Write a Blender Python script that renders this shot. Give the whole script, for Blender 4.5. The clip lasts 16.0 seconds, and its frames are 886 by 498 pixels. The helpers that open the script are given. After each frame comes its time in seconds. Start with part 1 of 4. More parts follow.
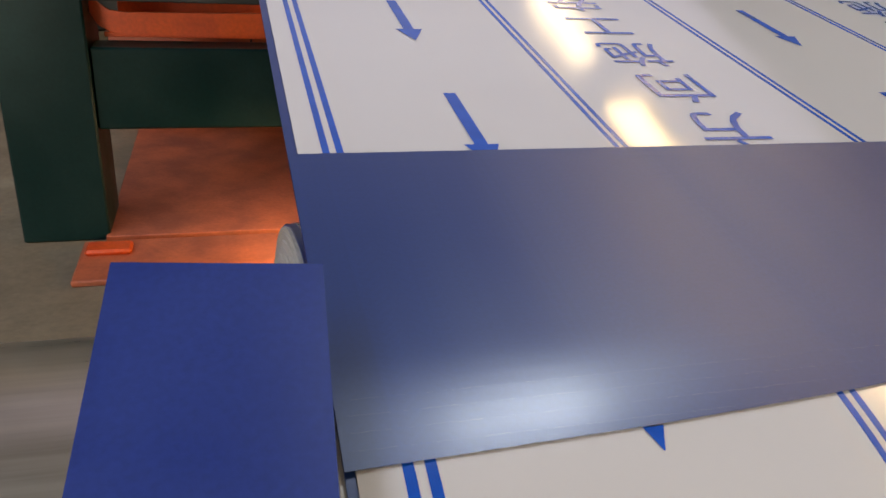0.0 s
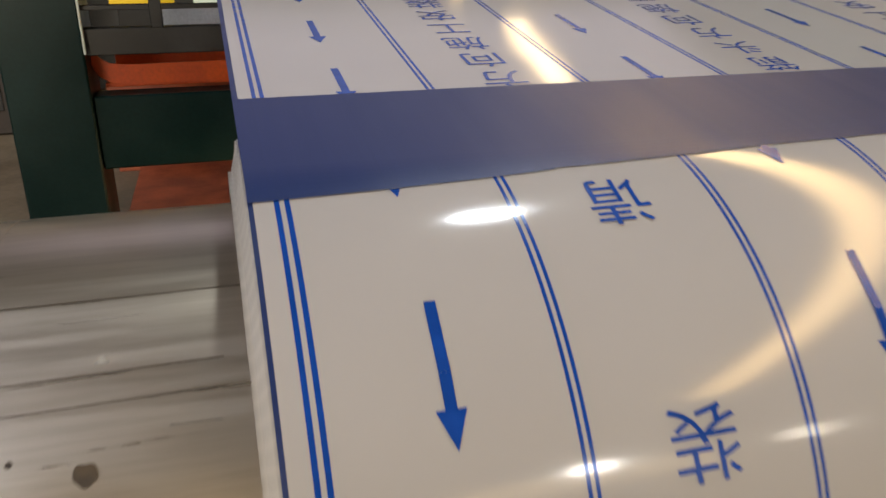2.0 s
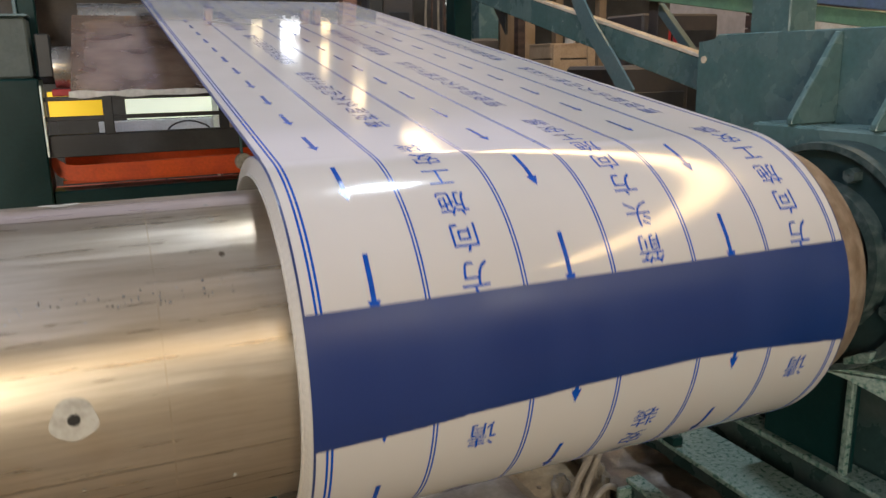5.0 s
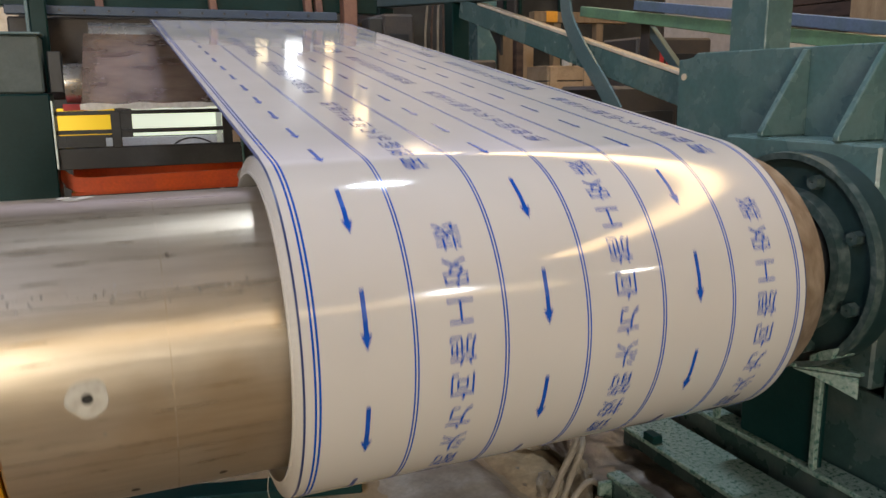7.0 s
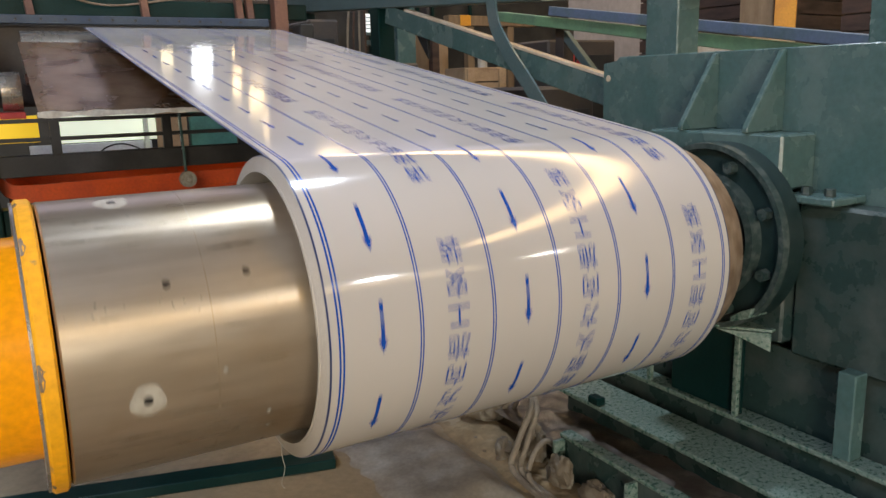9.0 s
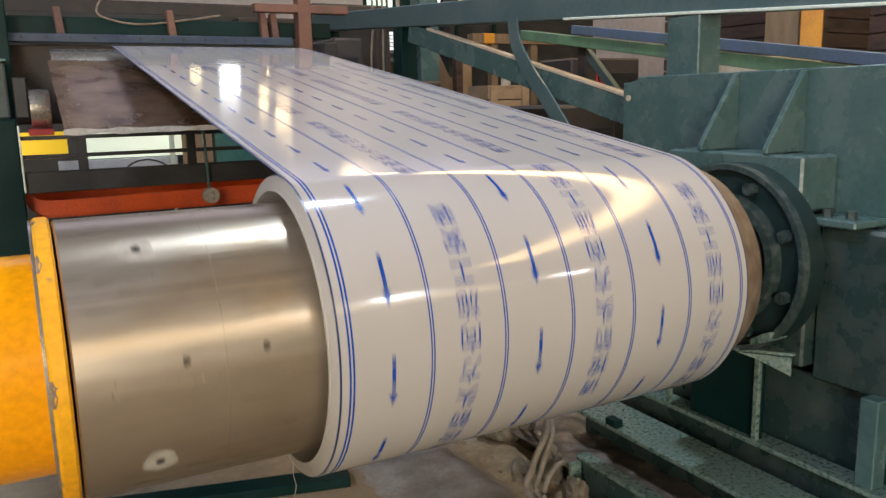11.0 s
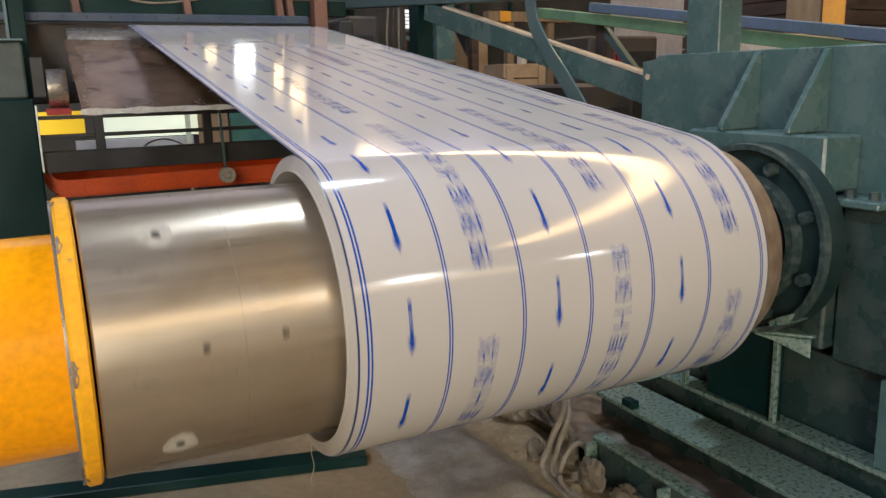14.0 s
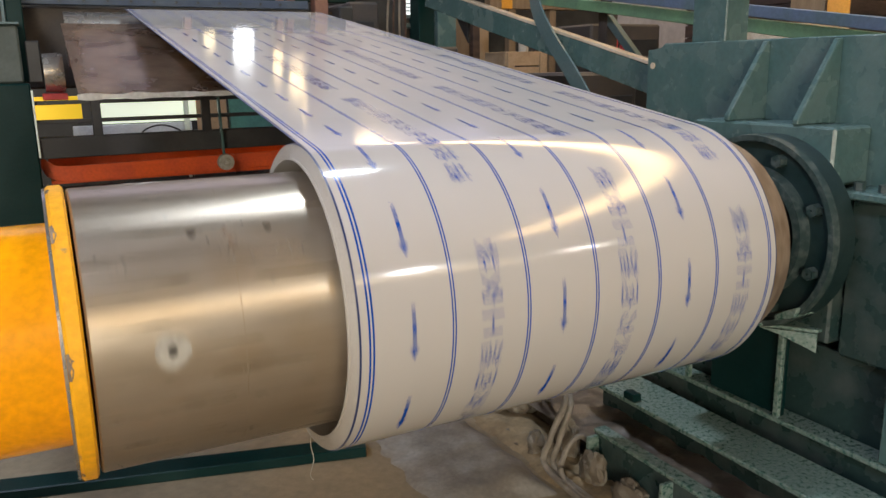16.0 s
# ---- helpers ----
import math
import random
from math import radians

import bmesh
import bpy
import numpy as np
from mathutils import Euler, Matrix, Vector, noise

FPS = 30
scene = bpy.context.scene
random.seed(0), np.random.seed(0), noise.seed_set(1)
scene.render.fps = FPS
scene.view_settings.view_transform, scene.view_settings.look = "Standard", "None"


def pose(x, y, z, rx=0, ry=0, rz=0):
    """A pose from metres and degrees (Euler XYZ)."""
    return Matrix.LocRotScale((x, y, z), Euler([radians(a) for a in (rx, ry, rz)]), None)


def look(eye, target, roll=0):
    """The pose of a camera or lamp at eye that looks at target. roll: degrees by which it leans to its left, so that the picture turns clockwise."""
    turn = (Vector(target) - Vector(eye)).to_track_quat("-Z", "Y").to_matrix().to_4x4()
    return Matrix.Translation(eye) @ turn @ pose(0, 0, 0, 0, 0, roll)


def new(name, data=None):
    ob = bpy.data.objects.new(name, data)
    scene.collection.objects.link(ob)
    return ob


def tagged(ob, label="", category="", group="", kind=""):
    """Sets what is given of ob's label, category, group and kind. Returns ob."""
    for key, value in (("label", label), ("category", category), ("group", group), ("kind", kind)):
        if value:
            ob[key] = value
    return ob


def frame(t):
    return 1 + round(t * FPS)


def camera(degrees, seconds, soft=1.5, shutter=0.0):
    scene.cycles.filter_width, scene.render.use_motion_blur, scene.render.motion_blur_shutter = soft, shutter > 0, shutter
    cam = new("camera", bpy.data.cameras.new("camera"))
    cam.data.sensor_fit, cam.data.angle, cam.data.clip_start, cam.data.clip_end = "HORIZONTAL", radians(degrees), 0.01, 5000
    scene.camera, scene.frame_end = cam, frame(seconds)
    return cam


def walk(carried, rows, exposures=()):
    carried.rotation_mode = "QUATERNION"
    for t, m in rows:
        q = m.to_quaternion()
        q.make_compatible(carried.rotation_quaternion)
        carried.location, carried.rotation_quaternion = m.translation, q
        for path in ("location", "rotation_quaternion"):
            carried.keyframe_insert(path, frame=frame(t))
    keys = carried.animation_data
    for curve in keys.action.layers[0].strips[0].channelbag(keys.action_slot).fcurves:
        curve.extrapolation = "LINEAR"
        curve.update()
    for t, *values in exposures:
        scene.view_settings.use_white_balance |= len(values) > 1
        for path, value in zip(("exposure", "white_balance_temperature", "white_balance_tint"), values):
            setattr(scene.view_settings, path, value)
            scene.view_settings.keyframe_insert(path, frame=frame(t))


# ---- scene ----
cam = camera(59.01, 16.0, soft=1.5, shutter=0.5)
# seconds, eye in metres, yaw, pitch, roll
PATH = [
    (0.0, -0.033, -0.330, 1.542, -14.80, -24.41, -3.43),
    (0.5, -0.022, -0.352, 1.547, -13.85, -24.04, -2.14),
    (1.0, -0.026, -0.401, 1.553, -13.89, -23.46, -1.26),
    (1.5, 0.002, -0.563, 1.553, -14.39, -22.13, -0.02),
    (2.0, -0.015, -0.738, 1.551, -16.08, -21.41, -0.01),
    (2.5, -0.124, -0.912, 1.542, -18.73, -19.28, -0.23),
    (3.0, -0.195, -1.070, 1.544, -20.87, -18.17, 0.10),
    (3.5, -0.162, -1.292, 1.521, -21.98, -16.73, 1.17),
    (4.0, -0.192, -1.421, 1.533, -22.78, -15.48, 0.63),
    (4.6, -0.249, -1.494, 1.547, -23.29, -14.17, 0.90),
    (7.0, -0.277, -1.679, 1.511, -22.98, -11.74, 0.68),
    (7.5, -0.340, -1.698, 1.505, -25.52, -11.55, 0.52),
    (8.0, -0.473, -1.769, 1.492, -27.18, -11.62, 0.50),
    (8.5, -0.555, -1.828, 1.511, -28.86, -11.82, 1.01),
    (9.0, -0.555, -1.829, 1.524, -29.98, -11.80, 1.46),
    (11.5, -0.527, -1.841, 1.534, -27.70, -10.49, 1.32),
    (12.0, -0.528, -1.838, 1.534, -27.48, -10.68, 1.42),
    (12.5, -0.529, -1.837, 1.534, -27.34, -11.01, 1.46),
    (13.0, -0.530, -1.837, 1.534, -27.28, -11.39, 1.52),
    (13.5, -0.532, -1.835, 1.535, -27.18, -11.78, 1.51),
    (14.0, -0.533, -1.829, 1.536, -27.07, -12.07, 1.35),
    (14.5, -0.532, -1.824, 1.534, -27.02, -12.51, 1.39),
    (15.0, -0.530, -1.813, 1.534, -26.95, -12.79, 1.30),
    (15.5, -0.528, -1.800, 1.534, -26.98, -12.95, 1.15),
    (16.0, -0.526, -1.789, 1.536, -27.11, -12.95, 0.94),
]
walk(cam, [(t, pose(x, y, z, 90 + pitch, roll, yaw)) for t, x, y, z, yaw, pitch, roll in PATH],
     [(0.0, 0.03, 6850, 10), (1.0, -0.02, 7100, 10), (2.0, -0.32, 7300, 10), (3.0, -0.31, 6950, 10), (4.0, 0.0, 6600, 10), (4.6, 0.19, 6650, 10), (7.0, 0.20, 6700, 10), (16.0, 0.26, 6700, 10)])

# ---- plan: x along the coil's axis, y away along the strip, z up ----
ZC, R, RM, W, SL = 1.0, 0.3722, 0.3056, 1.2, 0.1593
FLOOR = 0.1
STRIP_END = 3.42

# turn of the reel in degrees by seconds
THETA = [(0, 1.5), (1.0, 1.52), (1.5, 1.6), (2.0, 1.9), (2.5, 3.0), (3.0, 7.5), (3.5, 19.2), (4.0, 35.3), (4.6, 62.3), (4.7, 67.5),
         (6.8, 246.7), (7.0, 269.3), (7.2, 292.2), (7.4, 317.0), (7.6, 343.2), (7.8, 370.5), (8.0, 398.8), (8.3, 439.5), (9.0, 551.4),
         (12.0, 1161.3), (12.4, 1259.8), (12.8, 1355.0), (13.2, 1453.7), (13.5, 1530.0), (14.0, 1656.0), (14.5, 1781.0), (16.0, 2155.6)]


def slopes():
    xs, ys = [p[0] for p in THETA], [p[1] for p in THETA]
    m = []
    for i in range(len(xs)):
        a, b = max(i - 1, 0), min(i + 1, len(xs) - 1)
        m.append((ys[b] - ys[a]) / (xs[b] - xs[a]))
    for i in range(1, len(xs) - 1):
        h0, h1 = xs[i] - xs[i - 1], xs[i + 1] - xs[i]
        d0, d1 = (ys[i] - ys[i - 1]) / h0, (ys[i + 1] - ys[i]) / h1
        m[i] = (d0 * h1 + d1 * h0) / (h0 + h1)
    m[0] = 0.0
    return xs, ys, m


TX, TY, TM = slopes()


def theta(t):
    i = min(max(sum(1 for x in TX if x <= t) - 1, 0), len(TX) - 2)
    h = TX[i + 1] - TX[i]
    u = (t - TX[i]) / h
    return (TY[i] * (2 * u**3 - 3 * u**2 + 1) + TM[i] * h * (u**3 - 2 * u**2 + u)
            + TY[i + 1] * (-2 * u**3 + 3 * u**2) + TM[i + 1] * h * (u**3 - u**2))


def travel(t):
    """Metres of strip wound since the start; the coil grows a little with each turn."""
    a = radians(theta(t) - 1.5)
    return R * (1.014 * a + 0.00095 * a * a / 2)


def on_film(x, s, lift):
    """The pose of a piece s metres past the place where the strip meets the coil."""
    if s < 0:
        return pose(0, 0, ZC, math.degrees(SL)) @ pose(x, -s, R + lift)
    return pose(0, 0, ZC, math.degrees(SL + s / R)) @ pose(x, 0, R + lift)


# ---- light ----
world = bpy.data.worlds.new("world")
scene.world = world
world.use_nodes = True
world.node_tree.nodes["Background"].inputs[0].default_value = (0.75, 0.82, 0.95, 1)
world.node_tree.nodes["Background"].inputs[1].default_value = 0.5


def area_lamp(name, m, size, size_y, watts, colour):
    d = bpy.data.lights.new(name, "AREA")
    d.shape, d.size, d.size_y, d.energy, d.color = "RECTANGLE", size, size_y, watts, colour
    ob = new(name, d)
    ob.matrix_world = m
    return ob


area_lamp("hall_lamp_light", pose(1.95, 1.75, 6.28), 0.42, 0.18, 160, (0.74, 0.85, 1.0))
area_lamp("rear_lamp_light", look((3.6, -7.6, 4.35), (0.1, 0.0, 1.1)), 0.30, 0.15, 42, (0.95, 0.97, 1.0))
area_lamp("rear_lamp_light", look((6.4, -7.6, 4.2), (0.9, 0.0, 1.1)), 0.30, 0.10, 14, (1.0, 0.97, 0.9))
area_lamp("warm_skylight", pose(6.22, 0.7, 7.35, 0, 0, 1.2), 0.64, 17.4, 450, (1.0, 0.68, 0.32))
area_lamp("warm_skylight", pose(5.98, 12.3, 7.35, 0, 0, 1.2), 0.5, 2.8, 48, (1.0, 0.74, 0.42))
# added lamp for the warm patch on the red plate, whose source is unseen
area_lamp("floor_glow_light", look((0.45, 2.58, 0.42), (0.20, 2.72, 0.12)), 0.08, 0.06, 7, (1.0, 0.66, 0.32))
area_lamp("left_roof_light", pose(-4.2, -1.5, 7.35, 0, -8, 0), 1.6, 9.0, 840, (0.66, 0.74, 1.0))
# added cool fill that brightens the flat strip with a faint lilac veil
area_lamp("far_roof_fill", pose(3.0, 11.4, 7.48), 13.0, 6.4, 165, (0.78, 0.73, 1.0))
# added warm fill for the coil's front, set left of what the film mirrors
area_lamp("rear_fill_light", look((-5.2, -11.6, 2.6), (0.2, 0.0, 0.9)), 4.6, 4.4, 1250, (1.0, 0.92, 0.77))


# ---- materials ----
def nodes_of(name, rough=0.5, metal=0.0):
    m = bpy.data.materials.new(name)
    m.use_nodes = True
    t = m.node_tree
    b = t.nodes["Principled BSDF"]
    b.inputs["Roughness"].default_value, b.inputs["Metallic"].default_value = rough, metal
    return m, t, b


def noise_node(t, scale, detail=4.0, stretch=(1, 1, 1), rough=0.55):
    c = t.nodes.new("ShaderNodeTexCoord")
    mp = t.nodes.new("ShaderNodeMapping")
    mp.inputs["Scale"].default_value = stretch
    n = t.nodes.new("ShaderNodeTexNoise")
    n.inputs["Scale"].default_value, n.inputs["Detail"].default_value, n.inputs["Roughness"].default_value = scale, detail, rough
    t.links.new(c.outputs["Object"], mp.inputs["Vector"])
    t.links.new(mp.outputs[0], n.inputs["Vector"])
    return n


def ramp_node(t, source, stops):
    r = t.nodes.new("ShaderNodeValToRGB")
    while len(r.color_ramp.elements) < len(stops):
        r.color_ramp.elements.new(0.5)
    for e, (p, c) in zip(r.color_ramp.elements, stops):
        e.position, e.color = p, (*c, 1)
    t.links.new(source, r.inputs[0])
    return r


def mix_node(t, fac, a, b, kind="MIX"):
    m = t.nodes.new("ShaderNodeMix")
    m.data_type, m.blend_type = "RGBA", kind
    for socket, v in ((m.inputs[0], fac), (m.inputs[6], a), (m.inputs[7], b)):
        if isinstance(v, tuple):
            socket.default_value = (*v, 1)
        elif isinstance(v, (int, float)):
            socket.default_value = v
        else:
            t.links.new(v, socket)
    return m.outputs[2]


def bump_node(t, b, source, strength, distance):
    n = t.nodes.new("ShaderNodeBump")
    n.inputs["Strength"].default_value, n.inputs["Distance"].default_value = strength, distance
    t.links.new(source, n.inputs["Height"])
    t.links.new(n.outputs[0], b.inputs["Normal"])


def worn(name, base, dirt, rough=0.5, metal=0.0, scale=4.0, dirtiness=0.55, bump=0.25, fine=60.0, spread=0.12, stretch=(1, 1, 1)):
    """A surface with broad stains, a fine grain and slight relief."""
    m, t, b = nodes_of(name, rough, metal)
    big, small = noise_node(t, scale, 6, stretch), noise_node(t, fine, 4, stretch)
    mask = ramp_node(t, big.outputs[0], [(dirtiness - spread, (0, 0, 0)), (dirtiness + spread, (1, 1, 1))])
    col = mix_node(t, mask.outputs[0], base, dirt)
    shade = ramp_node(t, small.outputs[0], [(0.3, (0.75, 0.75, 0.75)), (0.7, (1.15, 1.15, 1.15))])
    t.links.new(mix_node(t, 0.55, col, mix_node(t, 1.0, col, shade.outputs[0], "MULTIPLY")), b.inputs["Base Color"])
    rr = ramp_node(t, big.outputs[0], [(0.3, (rough * 0.75,) * 3), (0.7, (min(1, rough * 1.3),) * 3)])
    t.links.new(rr.outputs[0], b.inputs["Roughness"])
    bump_node(t, b, small.outputs[0], bump, 0.002)
    return m


def film_material():
    m, t, b = nodes_of("white_film", 0.09)
    n, w = noise_node(t, 3.0, 3), noise_node(t, 1.6, 2, (1, 5, 5))
    c = ramp_node(t, n.outputs[0], [(0.3, (0.420, 0.402, 0.383)), (0.7, (0.446, 0.428, 0.409))])
    t.links.new(c.outputs[0], b.inputs["Base Color"])
    r = ramp_node(t, n.outputs[0], [(0.35, (0.07,) * 3), (0.65, (0.12,) * 3)])
    t.links.new(r.outputs[0], b.inputs["Roughness"])
    b.inputs["Specular IOR Level"].default_value = 0.6
    bump_node(t, b, w.outputs[0], 0.05, 0.004)
    return m


def steel_material():
    m, t, b = nodes_of("drum_steel", 0.26, 0.9)
    big, streak, fine = noise_node(t, 3.2, 4), noise_node(t, 22.0, 3, (0.10, 3, 3)), noise_node(t, 90.0, 6, (4.0, 0.12, 0.12))
    patina = ramp_node(t, big.outputs[0], [(0.34, (0.50, 0.43, 0.335)), (0.52, (0.53, 0.47, 0.385)), (0.68, (0.47, 0.385, 0.28))])
    scuff = ramp_node(t, streak.outputs[0], [(0.30, (0.82, 0.79, 0.75)), (0.66, (1.08, 1.07, 1.06))])
    grain = noise_node(t, 70.0, 5, (0.12, 2.5, 2.5))
    speck = ramp_node(t, grain.outputs[0], [(0.36, (0.70, 0.67, 0.63)), (0.52, (1.0, 1.0, 1.0)), (0.68, (1.16, 1.15, 1.13))])
    tone = mix_node(t, 0.4, patina.outputs[0], mix_node(t, 1.0, patina.outputs[0], scuff.outputs[0], "MULTIPLY"))
    t.links.new(mix_node(t, 0.28, tone, mix_node(t, 1.0, tone, speck.outputs[0], "MULTIPLY")), b.inputs["Base Color"])
    r = ramp_node(t, mix_node(t, 0.35, streak.outputs[0], grain.outputs[0]), [(0.34, (0.26,) * 3), (0.66, (0.37,) * 3)])
    t.links.new(r.outputs[0], b.inputs["Roughness"])
    bump_node(t, b, fine.outputs[0], 0.003, 0.0004)
    # brushed round the drum
    tan = t.nodes.new("ShaderNodeTangent")
    tan.direction_type, tan.axis = "RADIAL", "X"
    t.links.new(tan.outputs[0], b.inputs["Tangent"])
    b.inputs["Anisotropic"].default_value, b.inputs["Anisotropic Rotation"].default_value = 0.5, 0.25
    return m


def glow(name, colour, strength):
    m, t, b = nodes_of(name)
    b.inputs["Base Color"].default_value = (*colour, 1)
    b.inputs["Emission Color"].default_value = (*colour, 1)
    b.inputs["Emission Strength"].default_value = strength
    return m


def coil_edge_material():
    """The wound edges of the strip, ring in ring."""
    m, t, b = nodes_of("coil_edge", 0.5)
    c = t.nodes.new("ShaderNodeTexCoord")
    sep = t.nodes.new("ShaderNodeSeparateXYZ")
    t.links.new(c.outputs["Object"], sep.inputs[0])
    comb = t.nodes.new("ShaderNodeCombineXYZ")
    t.links.new(sep.outputs[1], comb.inputs[0])
    t.links.new(sep.outputs[2], comb.inputs[1])
    ln = t.nodes.new("ShaderNodeVectorMath")
    ln.operation = "LENGTH"
    t.links.new(comb.outputs[0], ln.inputs[0])
    mul = t.nodes.new("ShaderNodeMath")
    mul.operation = "MULTIPLY"
    mul.inputs[1].default_value = 4200.0
    t.links.new(ln.outputs["Value"], mul.inputs[0])
    sn = t.nodes.new("ShaderNodeMath")
    sn.operation = "SINE"
    t.links.new(mul.outputs[0], sn.inputs[0])
    r = ramp_node(t, sn.outputs[0], [(0.0, (0.36, 0.33, 0.285)), (0.8, (0.47, 0.435, 0.38))])
    t.links.new(r.outputs[0], b.inputs["Base Color"])
    bump_node(t, b, sn.outputs[0], 0.4, 0.001)
    return m


def satin(m, level):
    m.node_tree.nodes["Principled BSDF"].inputs["Specular IOR Level"].default_value = level
    return m


FILM, STEEL, COIL_EDGE = film_material(), steel_material(), coil_edge_material()
INK = satin(worn("blue_ink", (0.003, 0.052, 0.30), (0.004, 0.058, 0.33), 0.16, 0, 20, 0.5, 0.02), 0.35)
BLUE = satin(worn("blue_coating", (0.003, 0.019, 0.105), (0.004, 0.022, 0.115), 0.35, 0, 6, 0.5, 0.001, 400), 0.65)
SWATCH = satin(worn("swatch_coating", (0.008, 0.02, 0.13), (0.011, 0.025, 0.145), 0.42, 0, 14, 0.55, 0.03, 300), 0.2)
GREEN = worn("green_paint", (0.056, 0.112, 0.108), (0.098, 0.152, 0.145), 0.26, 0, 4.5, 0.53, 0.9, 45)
# darker green for the lower housing blocks, rail webs and bottom flanges
HOUSING = worn("deep_green_paint", (0.021, 0.044, 0.041), (0.052, 0.070, 0.065), 0.28, 0, 9, 0.55, 0.8, 50)
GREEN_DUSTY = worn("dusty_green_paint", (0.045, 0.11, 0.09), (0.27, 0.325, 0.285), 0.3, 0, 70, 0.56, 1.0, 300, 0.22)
MUD = worn("oily_mud", (0.070, 0.052, 0.039), (0.19, 0.155, 0.12), 0.36, 0, 11, 0.58, 1.0, 70, 0.1)
DIRT = worn("dry_dirt", (0.30, 0.22, 0.12), (0.13, 0.09, 0.05), 0.9, 0, 9, 0.52, 1.0, 60, 0.2)
CEMENT = worn("worn_cement", (0.13, 0.105, 0.075), (0.25, 0.235, 0.20), 0.75, 0, 14, 0.55, 1.0, 70, 0.1)
SLAB = worn("pale_cement", (0.20, 0.17, 0.13), (0.33, 0.31, 0.27), 0.8, 0, 7, 0.55, 0.7, 60, 0.15)
OLIVE = worn("dull_olive_paint", (0.030, 0.045, 0.040), (0.07, 0.085, 0.075), 0.6, 0, 7, 0.5, 0.5)
GREEN_DARK = satin(worn("dark_green_paint", (0.002, 0.018, 0.017), (0.006, 0.026, 0.024), 0.34, 0, 3, 0.55, 0.25), 0.18)
LIGHT_GREEN = worn("light_green_paint", (0.13, 0.24, 0.13), (0.09, 0.15, 0.1), 0.5, 0, 4)
BLUE_GREY = worn("blue_grey_paint", (0.065, 0.115, 0.12), (0.10, 0.14, 0.14), 0.45, 0, 4)
BLACK_GREEN = worn("black_green_paint", (0.008, 0.022, 0.022), (0.018, 0.034, 0.033), 0.35, 0, 6, 0.55, 0.3)
BLACK = worn("black_steel", (0.012, 0.013, 0.014), (0.03, 0.03, 0.03), 0.45, 0, 5)
YELLOW = satin(worn("yellow_paint", (0.84, 0.335, 0.001), (0.80, 0.31, 0.001), 0.2, 0, 3, 0.6, 0.08), 0.4)
YELLOW_WORN = worn("worn_yellow_paint", (0.82, 0.39, 0.008), (0.22, 0.17, 0.12), 0.45, 0.1, 16, 0.66, 0.3, 60, 0.04)
ORANGE = worn("orange_paint", (0.74, 0.095, 0.012), (0.62, 0.07, 0.012), 0.38, 0, 5)
DARK_RUST = worn("dark_rust", (0.045, 0.033, 0.022), (0.09, 0.065, 0.04), 0.6, 0.2, 30)
RED = worn("red_floor_paint", (0.52, 0.13, 0.05), (0.33, 0.09, 0.045), 0.55, 0, 4, 0.5, 0.4)
CONCRETE = worn("concrete", (0.27, 0.212, 0.13), (0.16, 0.125, 0.077), 0.7, 0, 2.4, 0.54, 0.8, 35, 0.25)
RUBBLE = worn("rubble", (0.17, 0.125, 0.08), (0.06, 0.045, 0.03), 0.9, 0, 18, 0.5, 1.0, 50)
BOLT = worn("painted_bolt", (0.022, 0.042, 0.040), (0.07, 0.09, 0.085), 0.45, 0, 40)
RUST = worn("rusty_steel", (0.17, 0.115, 0.075), (0.27, 0.21, 0.155), 0.6, 0.3, 22, 0.5, 0.6)
BRONZE = worn("stained_plate", (0.40, 0.285, 0.195), (0.17, 0.105, 0.07), 0.24, 0.3, 5, 0.55, 0.15, 40, 0.15)
FOIL = worn("crinkled_foil", (0.85, 0.85, 0.83), (0.7, 0.7, 0.68), 0.35, 0.0, 20)
CHROME = worn("roller_steel", (0.6, 0.58, 0.55), (0.45, 0.42, 0.38), 0.25, 0.9, 9)
BROWN = worn("brown_paint", (0.16, 0.075, 0.05), (0.10, 0.05, 0.04), 0.5, 0, 6)
PALE_WOOD = worn("pale_wood", (0.58, 0.50, 0.38), (0.45, 0.36, 0.25), 0.7, 0, 6)
CARD = worn("cardboard", (0.36, 0.25, 0.15), (0.28, 0.19, 0.11), 0.8, 0, 4)
CHALK = worn("spot_paint", (0.42, 0.40, 0.35), (0.28, 0.26, 0.22), 0.7, 0, 60, 0.52)
HOLE = worn("hole_black", (0.01, 0.009, 0.008), (0.02, 0.015, 0.01), 0.8)
RUBBER = worn("hose_rubber", (0.17, 0.145, 0.115), (0.25, 0.22, 0.18), 0.6, 0, 12)
WALL = worn("hall_wall", (0.50, 0.50, 0.50), (0.42, 0.42, 0.43), 0.8, 0, 0.6, 0.5, 0.2, 8)
ROOF = worn("roof_sheet", (0.30, 0.32, 0.37), (0.25, 0.27, 0.31), 0.6, 0, 0.5, 0.5, 0.2, 6)
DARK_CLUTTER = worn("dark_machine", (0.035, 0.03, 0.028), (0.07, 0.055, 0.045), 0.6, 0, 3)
RED_THING = worn("red_plastic", (0.45, 0.03, 0.03), (0.3, 0.02, 0.02), 0.5, 0, 8)
PALE_GREEN = worn("pale_panel", (0.70, 0.76, 0.66), (0.62, 0.70, 0.6), 0.5, 0, 2)


